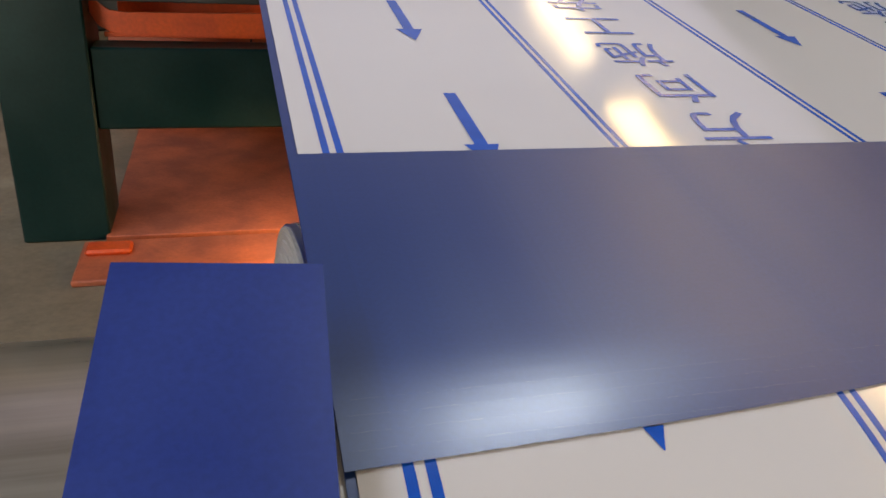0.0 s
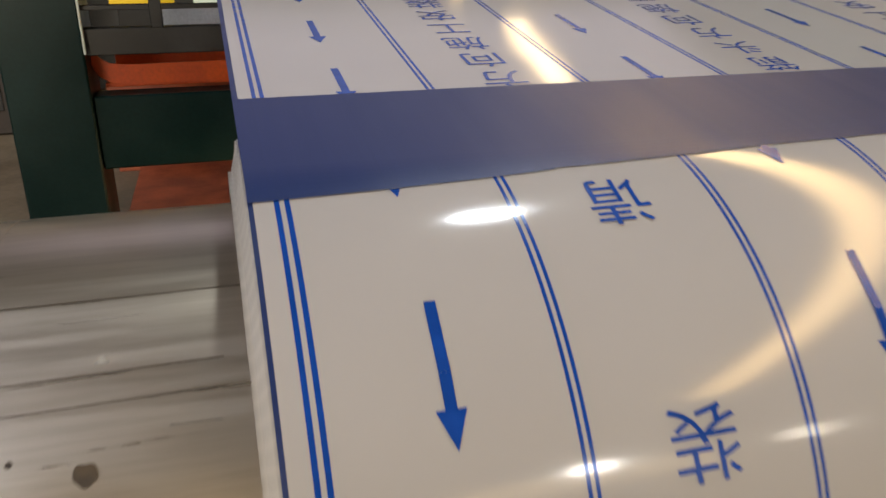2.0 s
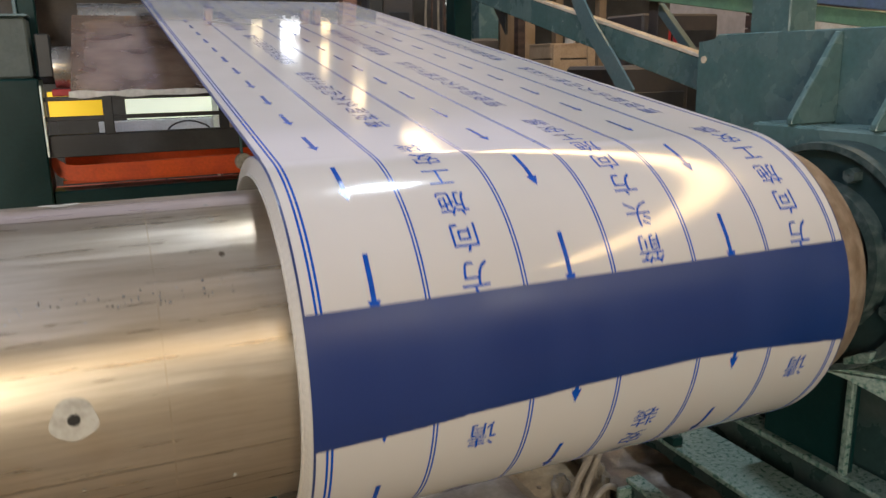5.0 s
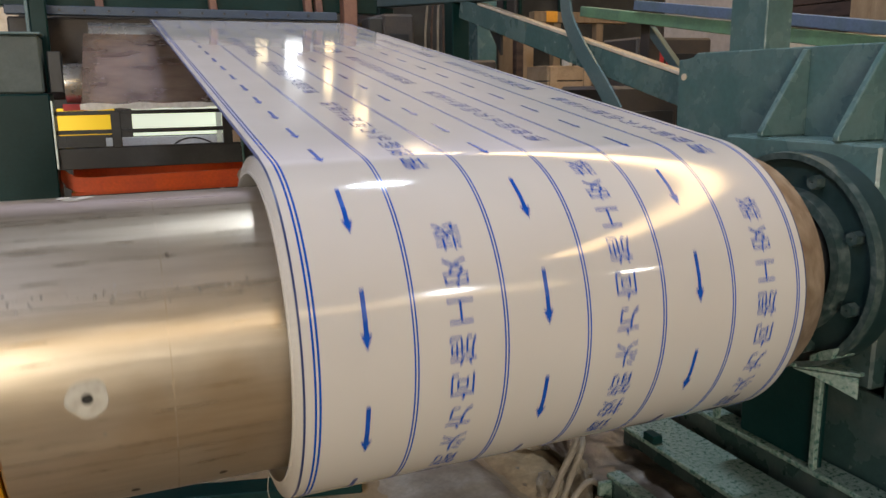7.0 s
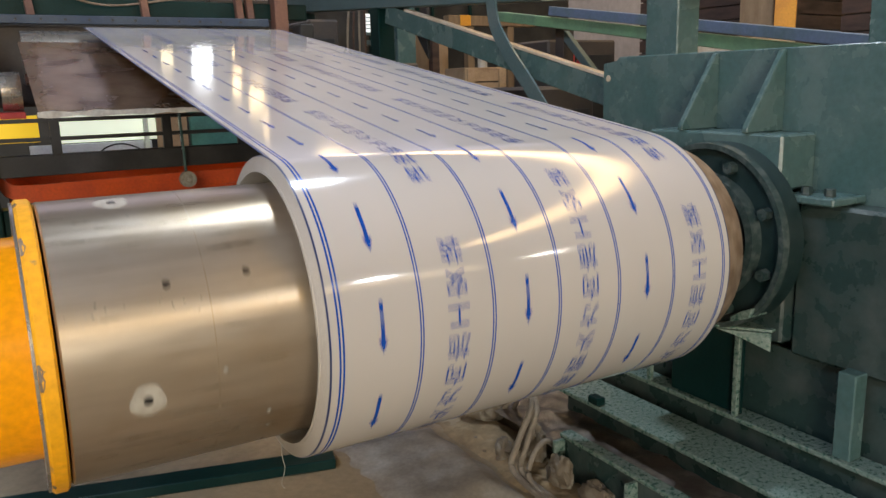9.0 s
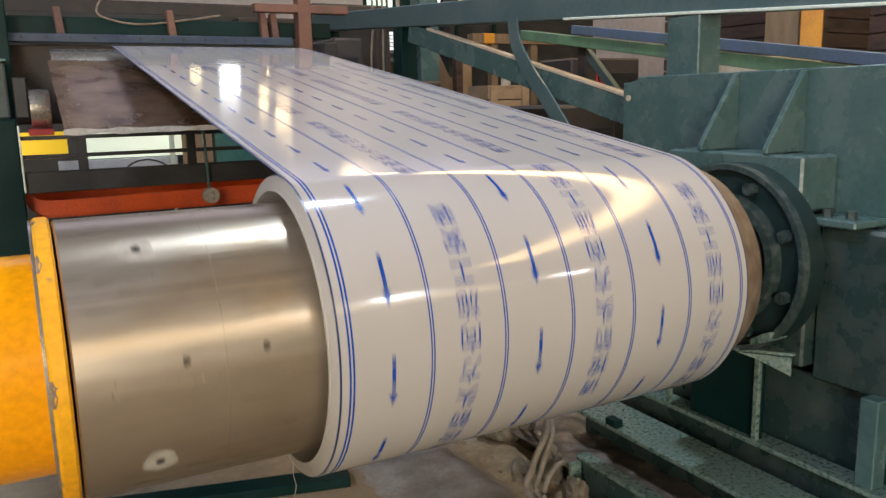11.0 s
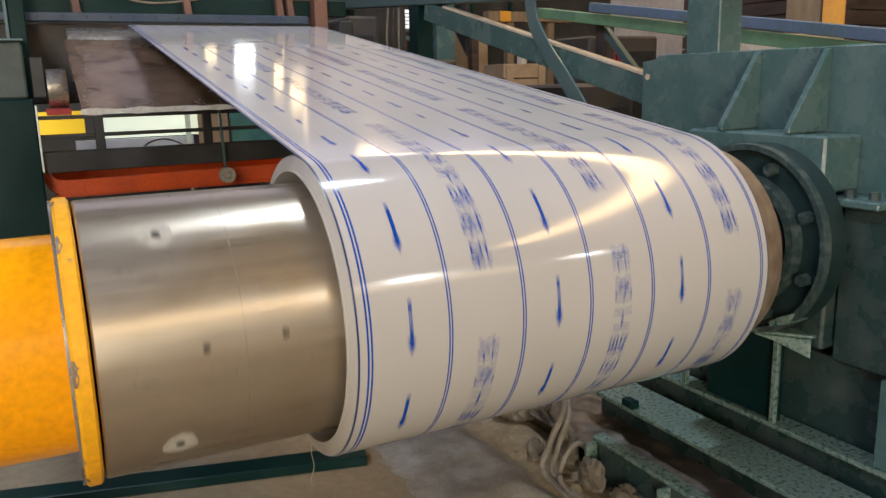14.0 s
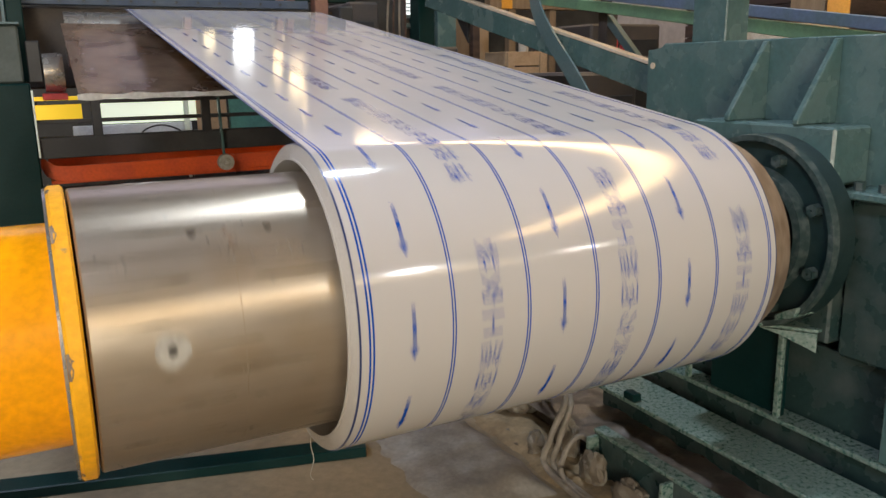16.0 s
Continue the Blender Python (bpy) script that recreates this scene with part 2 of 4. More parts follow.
# ---- building helpers ----
def link(name, bm, material, parent=None, label="", smooth=False):
    me = bpy.data.meshes.new(name)
    bmesh.ops.recalc_face_normals(bm, faces=bm.faces)
    bm.to_mesh(me)
    bm.free()
    for m in material if isinstance(material, (list, tuple)) else [material]:
        me.materials.append(m)
    if smooth:
        for p in me.polygons:
            p.use_smooth = True
        me.set_sharp_from_angle(angle=radians(35))
    ob = new(name, me)
    if parent:
        ob.parent = parent
    if label:
        tagged(ob, label)
    return ob


part = link


def thing(name, at, label, category, group="", kind=""):
    ob = new(name)
    ob.empty_display_size = 0.05
    ob.matrix_world = Matrix.Translation(at)
    return tagged(ob, label, category, group, kind)


def box_bm(lo, hi, bevel=0.004, bm=None, segments=1):
    bm = bm or bmesh.new()
    v = bmesh.ops.create_cube(bm, size=1)["verts"]
    for q in v:
        q.co = Vector([(a + b) / 2 + c * (b - a) for a, b, c in zip(lo, hi, q.co)])
    if bevel:
        es = list({e for q in v for e in q.link_edges})
        bmesh.ops.bevel(bm, geom=es, offset=bevel, segments=segments, affect="EDGES", profile=0.5)
    return bm


def bar_bm(a, b, w, h, bevel=0.004, bm=None):
    """A bar from a to b; w: breadth level with the ground, h: height."""
    a, b = Vector(a), Vector(b)
    bm = bm or bmesh.new()
    d = b - a
    before = set(bm.verts)
    box_bm((-w / 2, 0, -h / 2), (w / 2, d.length, h / 2), bevel, bm)
    y = d.normalized()
    x = y.cross(Vector((0, 0, 1)))
    x = x.normalized() if x.length > 1e-4 else Vector((1, 0, 0))
    m = Matrix((x, y, x.cross(y))).transposed().to_4x4()
    bmesh.ops.transform(bm, matrix=Matrix.Translation(a) @ m, verts=[v for v in bm.verts if v not in before])
    return bm


def turned_bm(profile, n=96, closed=True, bm=None):
    """Turns a profile of (x, radius) about the x axis."""
    bm = bm or bmesh.new()
    rings = [[bm.verts.new((x, -r * math.sin(2 * math.pi * k / n), r * math.cos(2 * math.pi * k / n))) for k in range(n)] for x, r in profile]
    pairs = list(zip(rings, rings[1:])) + ([(rings[-1], rings[0])] if closed else [])
    for a, b in pairs:
        for k in range(n):
            bm.faces.new((a[k], a[(k + 1) % n], b[(k + 1) % n], b[k]))
    if not closed:
        bm.faces.new(rings[0])
        bm.faces.new(rings[-1])
    return bm


def prism_bm(points, axis, lo, hi, bevel=0.0, bm=None):
    """A flat outline pushed along an axis; points are in the two other axes, in order."""
    bm = bm or bmesh.new()
    k = "xyz".index(axis)

    def place(p, c):
        q = list(p)
        q.insert(k, c)
        return bm.verts.new(q)
    a, b = [place(p, lo) for p in points], [place(p, hi) for p in points]
    fs = [bm.faces.new(a), bm.faces.new(b)]
    n = len(points)
    fs += [bm.faces.new((a[i], a[(i + 1) % n], b[(i + 1) % n], b[i])) for i in range(n)]
    if bevel:
        bmesh.ops.bevel(bm, geom=list({e for f in fs for e in f.edges}), offset=bevel, segments=1, affect="EDGES")
    return bm


def tube_bm(points, r, n=8, bm=None):
    bm = bm or bmesh.new()
    pts = [Vector(p) for p in points]
    rings = []
    for i, p in enumerate(pts):
        d = (pts[min(i + 1, len(pts) - 1)] - pts[max(i - 1, 0)]).normalized()
        u = d.cross(Vector((0.3, 0.2, 0.93))).normalized()
        v = d.cross(u)
        rings.append([bm.verts.new(p + r * (math.cos(2 * math.pi * k / n) * u + math.sin(2 * math.pi * k / n) * v)) for k in range(n)])
    for a, b in zip(rings, rings[1:]):
        for k in range(n):
            bm.faces.new((a[k], a[(k + 1) % n], b[(k + 1) % n], b[k]))
    bm.faces.new(rings[0])
    bm.faces.new(rings[-1])
    return bm


def bezier_points(p, n=8):
    q = [Vector(a) for a in p]
    q = [q[0] * 2 - q[1]] + q + [q[-1] * 2 - q[-2]]
    out = []
    for i in range(1, len(q) - 2):
        for k in range(n):
            u = (k + 0.5) / n
            out.append(0.5 * (2 * q[i] + (q[i + 1] - q[i - 1]) * u + (2 * q[i - 1] - 5 * q[i] + 4 * q[i + 1] - q[i + 2]) * u * u + (3 * q[i] - q[i - 1] - 3 * q[i + 1] + q[i + 2]) * u**3))
    return out


def structure(name, lo, hi, material, label, bevel=0.0):
    return tagged(link(name, box_bm(lo, hi, bevel), material), label, "", "", "structure")


# ---- the hall ----
structure("floor", (-10, -12, FLOOR - 0.2), (11, 16, FLOOR), CONCRETE, "stained grey concrete workshop floor")
structure("wall_north", (-10, 15, FLOOR), (11, 15.2, 7.6), WALL, "pale painted far wall of the hall")
structure("wall_south", (-10, -12.2, FLOOR), (11, -12, 7.6), WALL, "pale painted rear wall of the hall")
structure("wall_west", (-10.2, -12, FLOOR), (-10, 15, 7.6), WALL, "pale painted side wall of the hall")
structure("wall_east", (11, -12, FLOOR), (11.2, 15, 7.6), WALL, "pale painted side wall of the hall")
structure("ceiling", (-10, -12, 7.6), (11, 15, 7.7), ROOF, "grey sheet roof of the hall")


rear = thing("window_5", (2.5, -12, 5.6), "long warm-lit window band high in the rear wall", "window", "", "structure")
part("pane", box_bm((-5.5, 0.004, -0.55), (5.5, 0.02, 0.55), 0), glow("rear_window_light", (1.0, 0.74, 0.42), 3.0), rear)
bm = bmesh.new()
for k in range(12):
    box_bm((-5.54 + k, 0.022, -0.55), (-5.46 + k, 0.07, 0.55), 0, bm)
part("pane_frame", bm, BLUE_GREY, rear)


def hall_pane(name, x, z, w, h, colour, strength):
    """A glowing pane in the far wall with its frame."""
    t = thing(name, (x, 15, z), "bright pane high in the far wall", "window", "", "structure")
    bm = bmesh.new()
    for lo, hi in (((-w / 2 - .08, -.06, -h / 2 - .08), (-w / 2, 0.0, h / 2 + .08)), ((w / 2, -.06, -h / 2 - .08), (w / 2 + .08, 0.0, h / 2 + .08)),
                   ((-w / 2, -.06, h / 2), (w / 2, 0.0, h / 2 + .08)), ((-w / 2, -.06, -h / 2 - .08), (w / 2, 0.0, -h / 2))):
        box_bm(lo, hi, 0, bm)
    part("pane_frame", bm, BLUE_GREY, t)
    part("pane", box_bm((-w / 2, -.02, -h / 2), (w / 2, -.004, h / 2), 0), glow(name + "_light", colour, strength), t)


hall_pane("window_1", 3.56, 5.36, 0.42, 1.0, (0.90, 0.95, 1.0), 4.5)
# panes 2, 3 and 6 stand in for the warm skylight's far reflection
hall_pane("skylight_pane_2", 5.12, 6.95, 0.36, 0.62, (1.0, 0.74, 0.40), 3.8)
hall_pane("skylight_pane_3", 4.31, 5.68, 0.20, 1.1, (1.0, 0.74, 0.40), 3.4)
hall_pane("window_4", 2.85, 5.4, 0.24, 0.28, (1.0, 0.82, 0.5), 3)
hall_pane("skylight_pane_6", 4.76, 6.38, 0.34, 0.50, (1.0, 0.74, 0.40), 3.8)
# made-up doorway for the rear fill; the wall behind has no opening
door = thing("rear_fill_frame", (-5.2, -12, FLOOR), "tall frame on the solid rear wall, added round the rear fill light", "door", "", "structure")
for x0, x1, z0, z1 in ((-2.6, -2.4, 0, 5.0), (2.4, 2.6, 0, 5.0), (-2.4, 2.4, 4.8, 5.0)):
    part("fill_frame", box_bm((x0, 0.005, z0), (x1, 0.12, z1), 0.01), BLUE_GREY, door)


def lamp_housing(at, size, size_y, label, name="roof_lamp", long_axis="x"):
    """The tray of a lamp above its light."""
    t = thing(name, at, label, "lamp")
    part("tray", box_bm((-size / 2 - .05, -size_y / 2 - .05, 0.02), (size / 2 + .05, size_y / 2 + .05, 0.1), 0.01), BLUE_GREY, t)
    x, y, z = at
    if 7.6 - z > 0.12:
        part("hanger", box_bm((-.02, -.02, .1), (.02, .02, 7.6 - z), 0), BLACK, t)


lamp_housing((1.95, 1.75, 6.28), 0.55, 0.3, "suspended white workshop lamp over the strip")
lamp_housing((6.22, 0.7, 7.36), 0.70, 17.4, "long translucent warm yellow skylight in the roof")
# tray for the added far fill
lamp_housing((3.0, 11.4, 7.48), 13.0, 6.4, "wide tray over the cool fill light added under the roof")
lamp_housing((-4.2, -1.5, 7.35), 1.6, 9.0, "long pale roof light")
for at in ((3.6, -7.6, 4.5), (6.4, -7.6, 4.35)):
    lamp_housing(at, 0.3, 0.2, "suspended white workshop lamp by the rear wall")


# ---- the strip and the coil ----
def column_x(i):
    return 0.027 + i * (W - 0.054) / 6


TILT_UP = pose(0, 0, ZC, math.degrees(SL))
strip = thing("steel_strip", (0, 0, ZC), "blue-coated steel strip under printed white film, running to the coil", "steel strip")
strip.matrix_world = TILT_UP
part("sheet", box_bm((0, 0, R - 0.0022), (W, STRIP_END, R - 0.0012), 0), BLUE, strip, "dark blue coated steel sheet")
bm = bmesh.new()
box_bm((0.006, 0, R - 0.0012), (W - 0.006, STRIP_END, R), 0, bm)
part("film", bm, FILM, strip, "glossy white protective film")


def line_pairs():
    for i in range(7):
        w, gap = (0.0044, 0.0040) if i == 0 else (0.0032, 0.0034)
        for s in (-1, 1):
            c = column_x(i) + s * (w + gap) / 2
            yield c - w / 2, c + w / 2


for a, b in line_pairs():
    part("printed_line", box_bm((a, 0, R - 0.001), (b, STRIP_END, R + 0.00025), 0), INK, strip, "printed blue line")

reel = thing("reel", (0, 0, ZC), "coil of white-filmed steel strip on a scuffed steel reel drum", "steel coil")
N = 256
part("outer_wrap", turned_bm([(0.004, R - 0.004), (0.004, R), (W - 0.004, R), (W - 0.004, R - 0.004)], N), FILM, reel, "glossy white film on the coil", True)
part("steel_wrap", turned_bm([(0.0, R - 0.006), (0.0, R - 0.0008), (W, R - 0.0008), (W, R - 0.006)], N), BLUE, reel, "dark blue steel edge of the last wrap", True)
prof = []
for k in range(24):
    r = R - 0.0025 - k * 0.0015
    x = -0.002 - 0.008 * (k / 23) ** 1.3 + 0.0004 * ((k * 7) % 3) - (0.003 if k > 20 else 0)
    prof += [(x, r), (x, r - 0.0012), (x + 0.0005, r - 0.0013)]
inner = R - 0.0025 - 24 * 0.0015
prof += [(-0.006, inner), (W, inner), (W, R - 0.003)]
part("wound_edge", turned_bm(prof, 128), COIL_EDGE, reel, "pale wound edge of the coil, layer on layer", True)
for a, b in line_pairs():
    part("printed_ring", turned_bm([(a, R - 0.001), (a, R + 0.00025), (b, R + 0.00025), (b, R - 0.001)], N), INK, reel, "printed blue line", True)


def drum_segment(k):
    """A quarter of the expanding drum, with a gap to the next."""
    bm = bmesh.new()
    n, gap = 28, 0.14
    arcs = []
    a0, a1 = 90 * k + 20 + gap, 90 * k + 110 - gap
    for x, r in ((-0.493, RM - 0.03), (-0.493, RM - 0.004), (-0.489, RM), (1.24, RM), (1.24, RM - 0.03)):
        arcs.append([bm.verts.new((x, -r * math.sin(radians(a0 + (a1 - a0) * i / n)), r * math.cos(radians(a0 + (a1 - a0) * i / n)))) for i in range(n + 1)])
    for p, q in zip(arcs, arcs[1:] + arcs[:1]):
        for i in range(n):
            bm.faces.new((p[i], p[i + 1], q[i + 1], q[i]))
    for e in (0, n):
        bm.faces.new([p[e] for p in arcs])
    return bm


def disc_on_drum(name, x, deg, r_in, r_out, material, parent, lift, label="", wobble=0.0):
    """A thin round patch that follows the drum's curve."""
    bm = bmesh.new()
    n = 36
    rows = []
    for rad in ([r_in] if r_in else []) + [r_in + (r_out - r_in) * q for q in (0.35, 0.7, 1.0)]:
        row = []
        for i in range(n):
            u = 2 * math.pi * i / n
            rr = rad * (1 + wobble * math.sin(3 * u + deg) + wobble * 0.7 * math.sin(5 * u + x))
            a = radians(deg) + rr * math.sin(u) / RM
            row.append(bm.verts.new((x + rr * math.cos(u), -(RM + lift) * math.sin(a), (RM + lift) * math.cos(a))))
        rows.append(row)
    if not r_in:
        bm.faces.new(rows[0])
    for p, q in zip(rows, rows[1:]):
        for i in range(n):
            bm.faces.new((p[i], p[(i + 1) % n], q[(i + 1) % n], q[i]))
    return part(name, bm, material, parent, label, True)


for k in range(4):
    seg = part("drum_segment", drum_segment(k), STEEL, reel, "scuffed bright steel drum segment", True)
    c = 90 * k
    disc_on_drum("painted_spot", -0.35, c, 0.009, 0.034, CHALK, seg, 0.0006, "whitish worn ring round a bolt hole", 0.05)
    disc_on_drum("bolt_hole", -0.35, c, 0.0, 0.0095, HOLE, seg, 0.0009, "dark bolt hole")
rng = random.Random(4)
for x, d, r in ((-0.283, 46.5, 0.0095), (-0.131, 47.0, 0.0085), (-0.255, 50.5, 0.003), (-0.18, 44.2, 0.0025), (-0.29, 228, 0.008), (-0.13, 227, 0.008), (-0.2, 135, 0.004), (-0.1, 315, 0.005)):
    disc_on_drum("pit_mark", x, d, 0.0, r, DARK_RUST, reel, 0.0007, "dark pit in the drum steel", 0.07)
for k in range(9):
    disc_on_drum("glue_scrap", rng.uniform(-0.4, -0.08), rng.uniform(0, 360), 0.0, rng.uniform(0.002, 0.005), CHALK, reel, 0.0008, "pale scrap of old tape", 0.3)
for deg in (33, 37.5, 54, 61, 150, 205, 290):
    bm = bmesh.new()
    a = [(-0.48, deg), (-0.3, deg + 0.5), (-0.15, deg + 0.2), (-0.03, deg)]
    for (x0, d0), (x1, d1) in zip(a, a[1:]):
        q = []
        for x, d, s in ((x0, d0, -1), (x1, d1, -1), (x1, d1, 1), (x0, d0, 1)):
            t = radians(d + s * 0.07)
            q.append(bm.verts.new((x, -(RM + 0.0005) * math.sin(t), (RM + 0.0005) * math.cos(t))))
        bm.faces.new(q)
    part("score_line", bm, DARK_RUST, reel, "dark score line along the drum")


def drum_quad(bm, x0, x1, d0, d1, lift, skew=0.0):
    q = []
    for x, d in ((x0, d0), (x1, d0 + skew), (x1, d1 + skew), (x0, d1)):
        t = radians(d)
        q.append(bm.verts.new((x, -(RM + lift) * math.sin(t), (RM + lift) * math.cos(t))))
    bm.faces.new(q)


# scratches along the drum, dark and bright, and a worn band beside the key
for name, material, count, label in (("scratch_mark", RUST, 22, "fine dark scratches along the drum"), ("bright_scratch", CHROME, 40, "fine bright scratches along the drum")):
    bm = bmesh.new()
    for k in range(count):
        x, d, l = rng.uniform(-0.47, -0.06), rng.uniform(0, 360), rng.uniform(0.008, 0.07)
        drum_quad(bm, x, min(x + l, -0.035), d, d + rng.uniform(0.04, 0.10), 0.0004 + 0.00001 * k, rng.uniform(-0.5, 0.5))
    tagged(part(name, bm, material, reel, label), kind="stuff")
for base in (54, 144, 234, 324):
    bm = bmesh.new()
    for k in range(60):
        x, d = rng.uniform(-0.48, -0.05), base + rng.gauss(3.2, 1.8)
        drum_quad(bm, x, x + rng.uniform(0.001, 0.005), d, d + rng.uniform(0.15, 0.9), 0.0004 + 0.00001 * k)
    tagged(part("worn_fleck", bm, CHROME, reel, "bright worn flecks along the drum's key"), kind="stuff")
bm = bmesh.new()
for k in range(46):
    x, d = -0.215 + rng.gauss(0, 0.008), 49.5 + rng.gauss(0, 2.2)
    drum_quad(bm, x, x + rng.uniform(0.002, 0.008), d, d + rng.uniform(0.3, 0.9), 0.0005 + 0.00001 * k)
tagged(part("rust_stain", bm, RUST, reel, "brown rust stain beside the seam"), kind="stuff")
bm = turned_bm([(-0.2135, RM - 0.002), (-0.2135, RM + 0.0003), (-0.2105, RM + 0.0003), (-0.2105, RM - 0.002)], 96)
part("weld_seam", bm, worn("seam_steel", (0.53, 0.455, 0.36), (0.45, 0.37, 0.27), 0.36, 0.85, 30), reel, "faint bright seam round the drum", True)
part("drum_core", turned_bm([(-0.48, 0.02), (-0.48, RM - 0.032), (1.30, RM - 0.032), (1.30, 0.02)], 64), BLACK, reel, "", True)
part("rust_collar", turned_bm([(W + 0.002, RM), (W + 0.002, R - 0.028), (W + 0.05, R - 0.03), (1.32, R - 0.055), (1.32, RM - 0.03)], 64), RUST, reel, "rusty collar behind the coil", True)
part("shaft", turned_bm([(1.25, 0.02), (1.25, 0.16), (1.62, 0.16), (1.62, 0.02)], 48), BLACK, reel, "dark drive shaft", True)

th = link("loose_thread", tube_bm(bezier_points([(-0.02, -0.06, 0.672), (-0.024, -0.065, 0.64), (-0.018, -0.062, 0.60), (-0.03, -0.066, 0.565), (-0.024, -0.07, 0.55)]), 0.0009, 5), CHALK, None, "", True)
tagged(th, "loose pale thread hanging from the coil's edge", "thread")

# ---- outboard support, yellow ----
sup = thing("yellow_support_arm", (-0.75, 0, FLOOR), "yellow painted outboard bearing support with a scuffed ring", "machine support")
zz = ZC - FLOOR
part("ring", turned_bm([(0.218, 0.12), (0.218, 0.308), (0.224, 0.314), (0.247, 0.314), (0.252, 0.308), (0.252, 0.12)], 96), YELLOW_WORN, sup, "chipped yellow flange ring", True).location.z = zz
part("hub", turned_bm([(-0.9, 0.1), (-0.9, 0.233), (0.215, 0.237), (0.215, 0.1)], 72), YELLOW, sup, "smooth yellow round housing", True).location.z = zz
part("rim_line", turned_bm([(0.2120, 0.25), (0.2120, 0.3085), (0.2175, 0.3085), (0.2175, 0.25)], 96), CHROME, sup, "bare steel edge of the ring", True).location.z = zz
rc = random.Random(8)
for k in range(26):
    a = radians(rc.uniform(0, 360))
    bm = bmesh.new()
    h, l = rc.uniform(0.002, 0.006), rc.uniform(0.01, 0.05)
    n = 6
    top = [bm.verts.new((0.2235 + h * (0.4 + rc.random()) * math.sin(math.pi * i / n), -0.3148 * math.sin(a + l * i / n / 0.3148), 0.3148 * math.cos(a + l * i / n / 0.3148))) for i in range(n + 1)]
    low_edge = [bm.verts.new((0.2185, -0.3112 * math.sin(a + l * i / n / 0.3148), 0.3112 * math.cos(a + l * i / n / 0.3148))) for i in range(n + 1)]
    for i in range(n):
        bm.faces.new((top[i], top[i + 1], low_edge[i + 1], low_edge[i]))
    part("paint_chip", bm, RUST, sup, "bare steel where the paint is chipped").location.z = zz
part("leg", box_bm((-0.55, -0.16, 0), (-0.2, 0.16, zz - 0.2), 0.01), YELLOW, sup)
part("foot_plate", box_bm((-0.7, -0.3, 0), (-0.05, 0.3, 0.03), 0.005), YELLOW_WORN, sup)

# ---- gearbox and bearing on the drive side ----
gb = thing("drive_gearbox", (1.77, 0.2, FLOOR), "dark green painted steel gearbox with ribs and a bearing flange", "gearbox")
GO = Vector((-1.77, -0.2, -FLOOR))


def gpart(name, bm, material, label="", smooth=False, parent=None):
    bmesh.ops.translate(bm, verts=bm.verts, vec=GO)
    return part(name, bm, material, parent or gb, label, smooth)


gpart("side_plate", prism_bm([(-1.2, 0.55), (0.82, 0.55), (0.82, 1.598), (0.735, 1.603), (0.725, 1.622), (-1.2, 1.615)], "x", 1.772, 1.80, 0.004), GREEN, "glossy green side plate with a stepped corner")
bm = turned_bm([(-0.004, 0.0001), (-0.004, 0.013), (0.002, 0.013), (0.002, 0.0001)], 20)
bmesh.ops.translate(bm, verts=bm.verts, vec=(1.772, 0.785, 1.535))
gpart("lifting_hole", bm, PALE_WOOD, "small round hole with a bare rim")
gpart("case", box_bm((1.80, -1.2, 0.32), (2.9, 0.78, 1.56), 0.02), GREEN, "dark green gear case")
for y in (0.205, -0.075):
    gpart("rib", prism_bm([(1.772, 1.346), (1.772, 1.612), (1.755, 1.612), (1.592, 1.362), (1.592, 1.346)], "y", y - 0.011, y + 0.011, 0.003), GREEN, "triangular stiffening rib")
gpart("housing", box_bm((1.60, -0.215, 1.165), (1.772, 0.36, 1.345), 0.008), GREEN, "upper bearing housing block")
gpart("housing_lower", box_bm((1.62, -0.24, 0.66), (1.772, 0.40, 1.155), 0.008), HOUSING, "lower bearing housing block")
gpart("housing_ledge", box_bm((1.605, -0.40, 1.135), (1.772, -0.225, 1.16), 0.005), GREEN, "ledge beside the bearing")
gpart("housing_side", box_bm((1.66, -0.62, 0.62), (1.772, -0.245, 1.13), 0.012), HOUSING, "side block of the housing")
for y in (-0.27, -0.35):
    bm = turned_bm([(-0.012, 0.002), (-0.012, 0.017), (0.012, 0.017), (0.012, 0.002)], 6)
    bmesh.ops.rotate(bm, verts=bm.verts, matrix=Matrix.Rotation(radians(90), 3, "Y"))
    bmesh.ops.translate(bm, verts=bm.verts, vec=(1.66, y, 1.171))
    gpart("cap_bolt", bm, BOLT)


def axis_part(name, profile, n, material, label):
    bm = turned_bm(profile, n)
    bmesh.ops.translate(bm, verts=bm.verts, vec=(0, 0, ZC))
    return gpart(name, bm, material, label, True)


axis_part("flange", [(1.53, 0.12), (1.53, 0.313), (1.60, 0.316), (1.60, 0.12)], 96, BLACK_GREEN, "round dark green bearing flange")
axis_part("flange_rim", [(1.505, 0.296), (1.505, 0.314), (1.53, 0.317), (1.53, 0.292)], 96, BOLT, "raised rim of the flange")
axis_part("seal_ring", [(1.49, 0.185), (1.49, 0.212), (1.53, 0.216), (1.53, 0.180)], 80, BOLT, "inner seal ring")
for k in range(8):
    a = radians(66 + 45 * k)
    bm = turned_bm([(-0.03, 0.003), (-0.03, 0.020), (0.0, 0.021), (0.0, 0.003)], 6)
    bmesh.ops.translate(bm, verts=bm.verts, vec=(1.53, -0.255 * math.sin(a), ZC + 0.255 * math.cos(a)))
    gpart("flange_bolt", bm, BOLT, "hexagon bolt under thick paint")
gpart("bracket_shelf", prism_bm([(1.50, -0.08), (1.60, -0.22), (1.645, -0.22), (1.645, 0.25), (1.50, 0.25)], "z", 0.697, 0.708, 0.002), GREEN_DUSTY, "dusty bracket shelf")
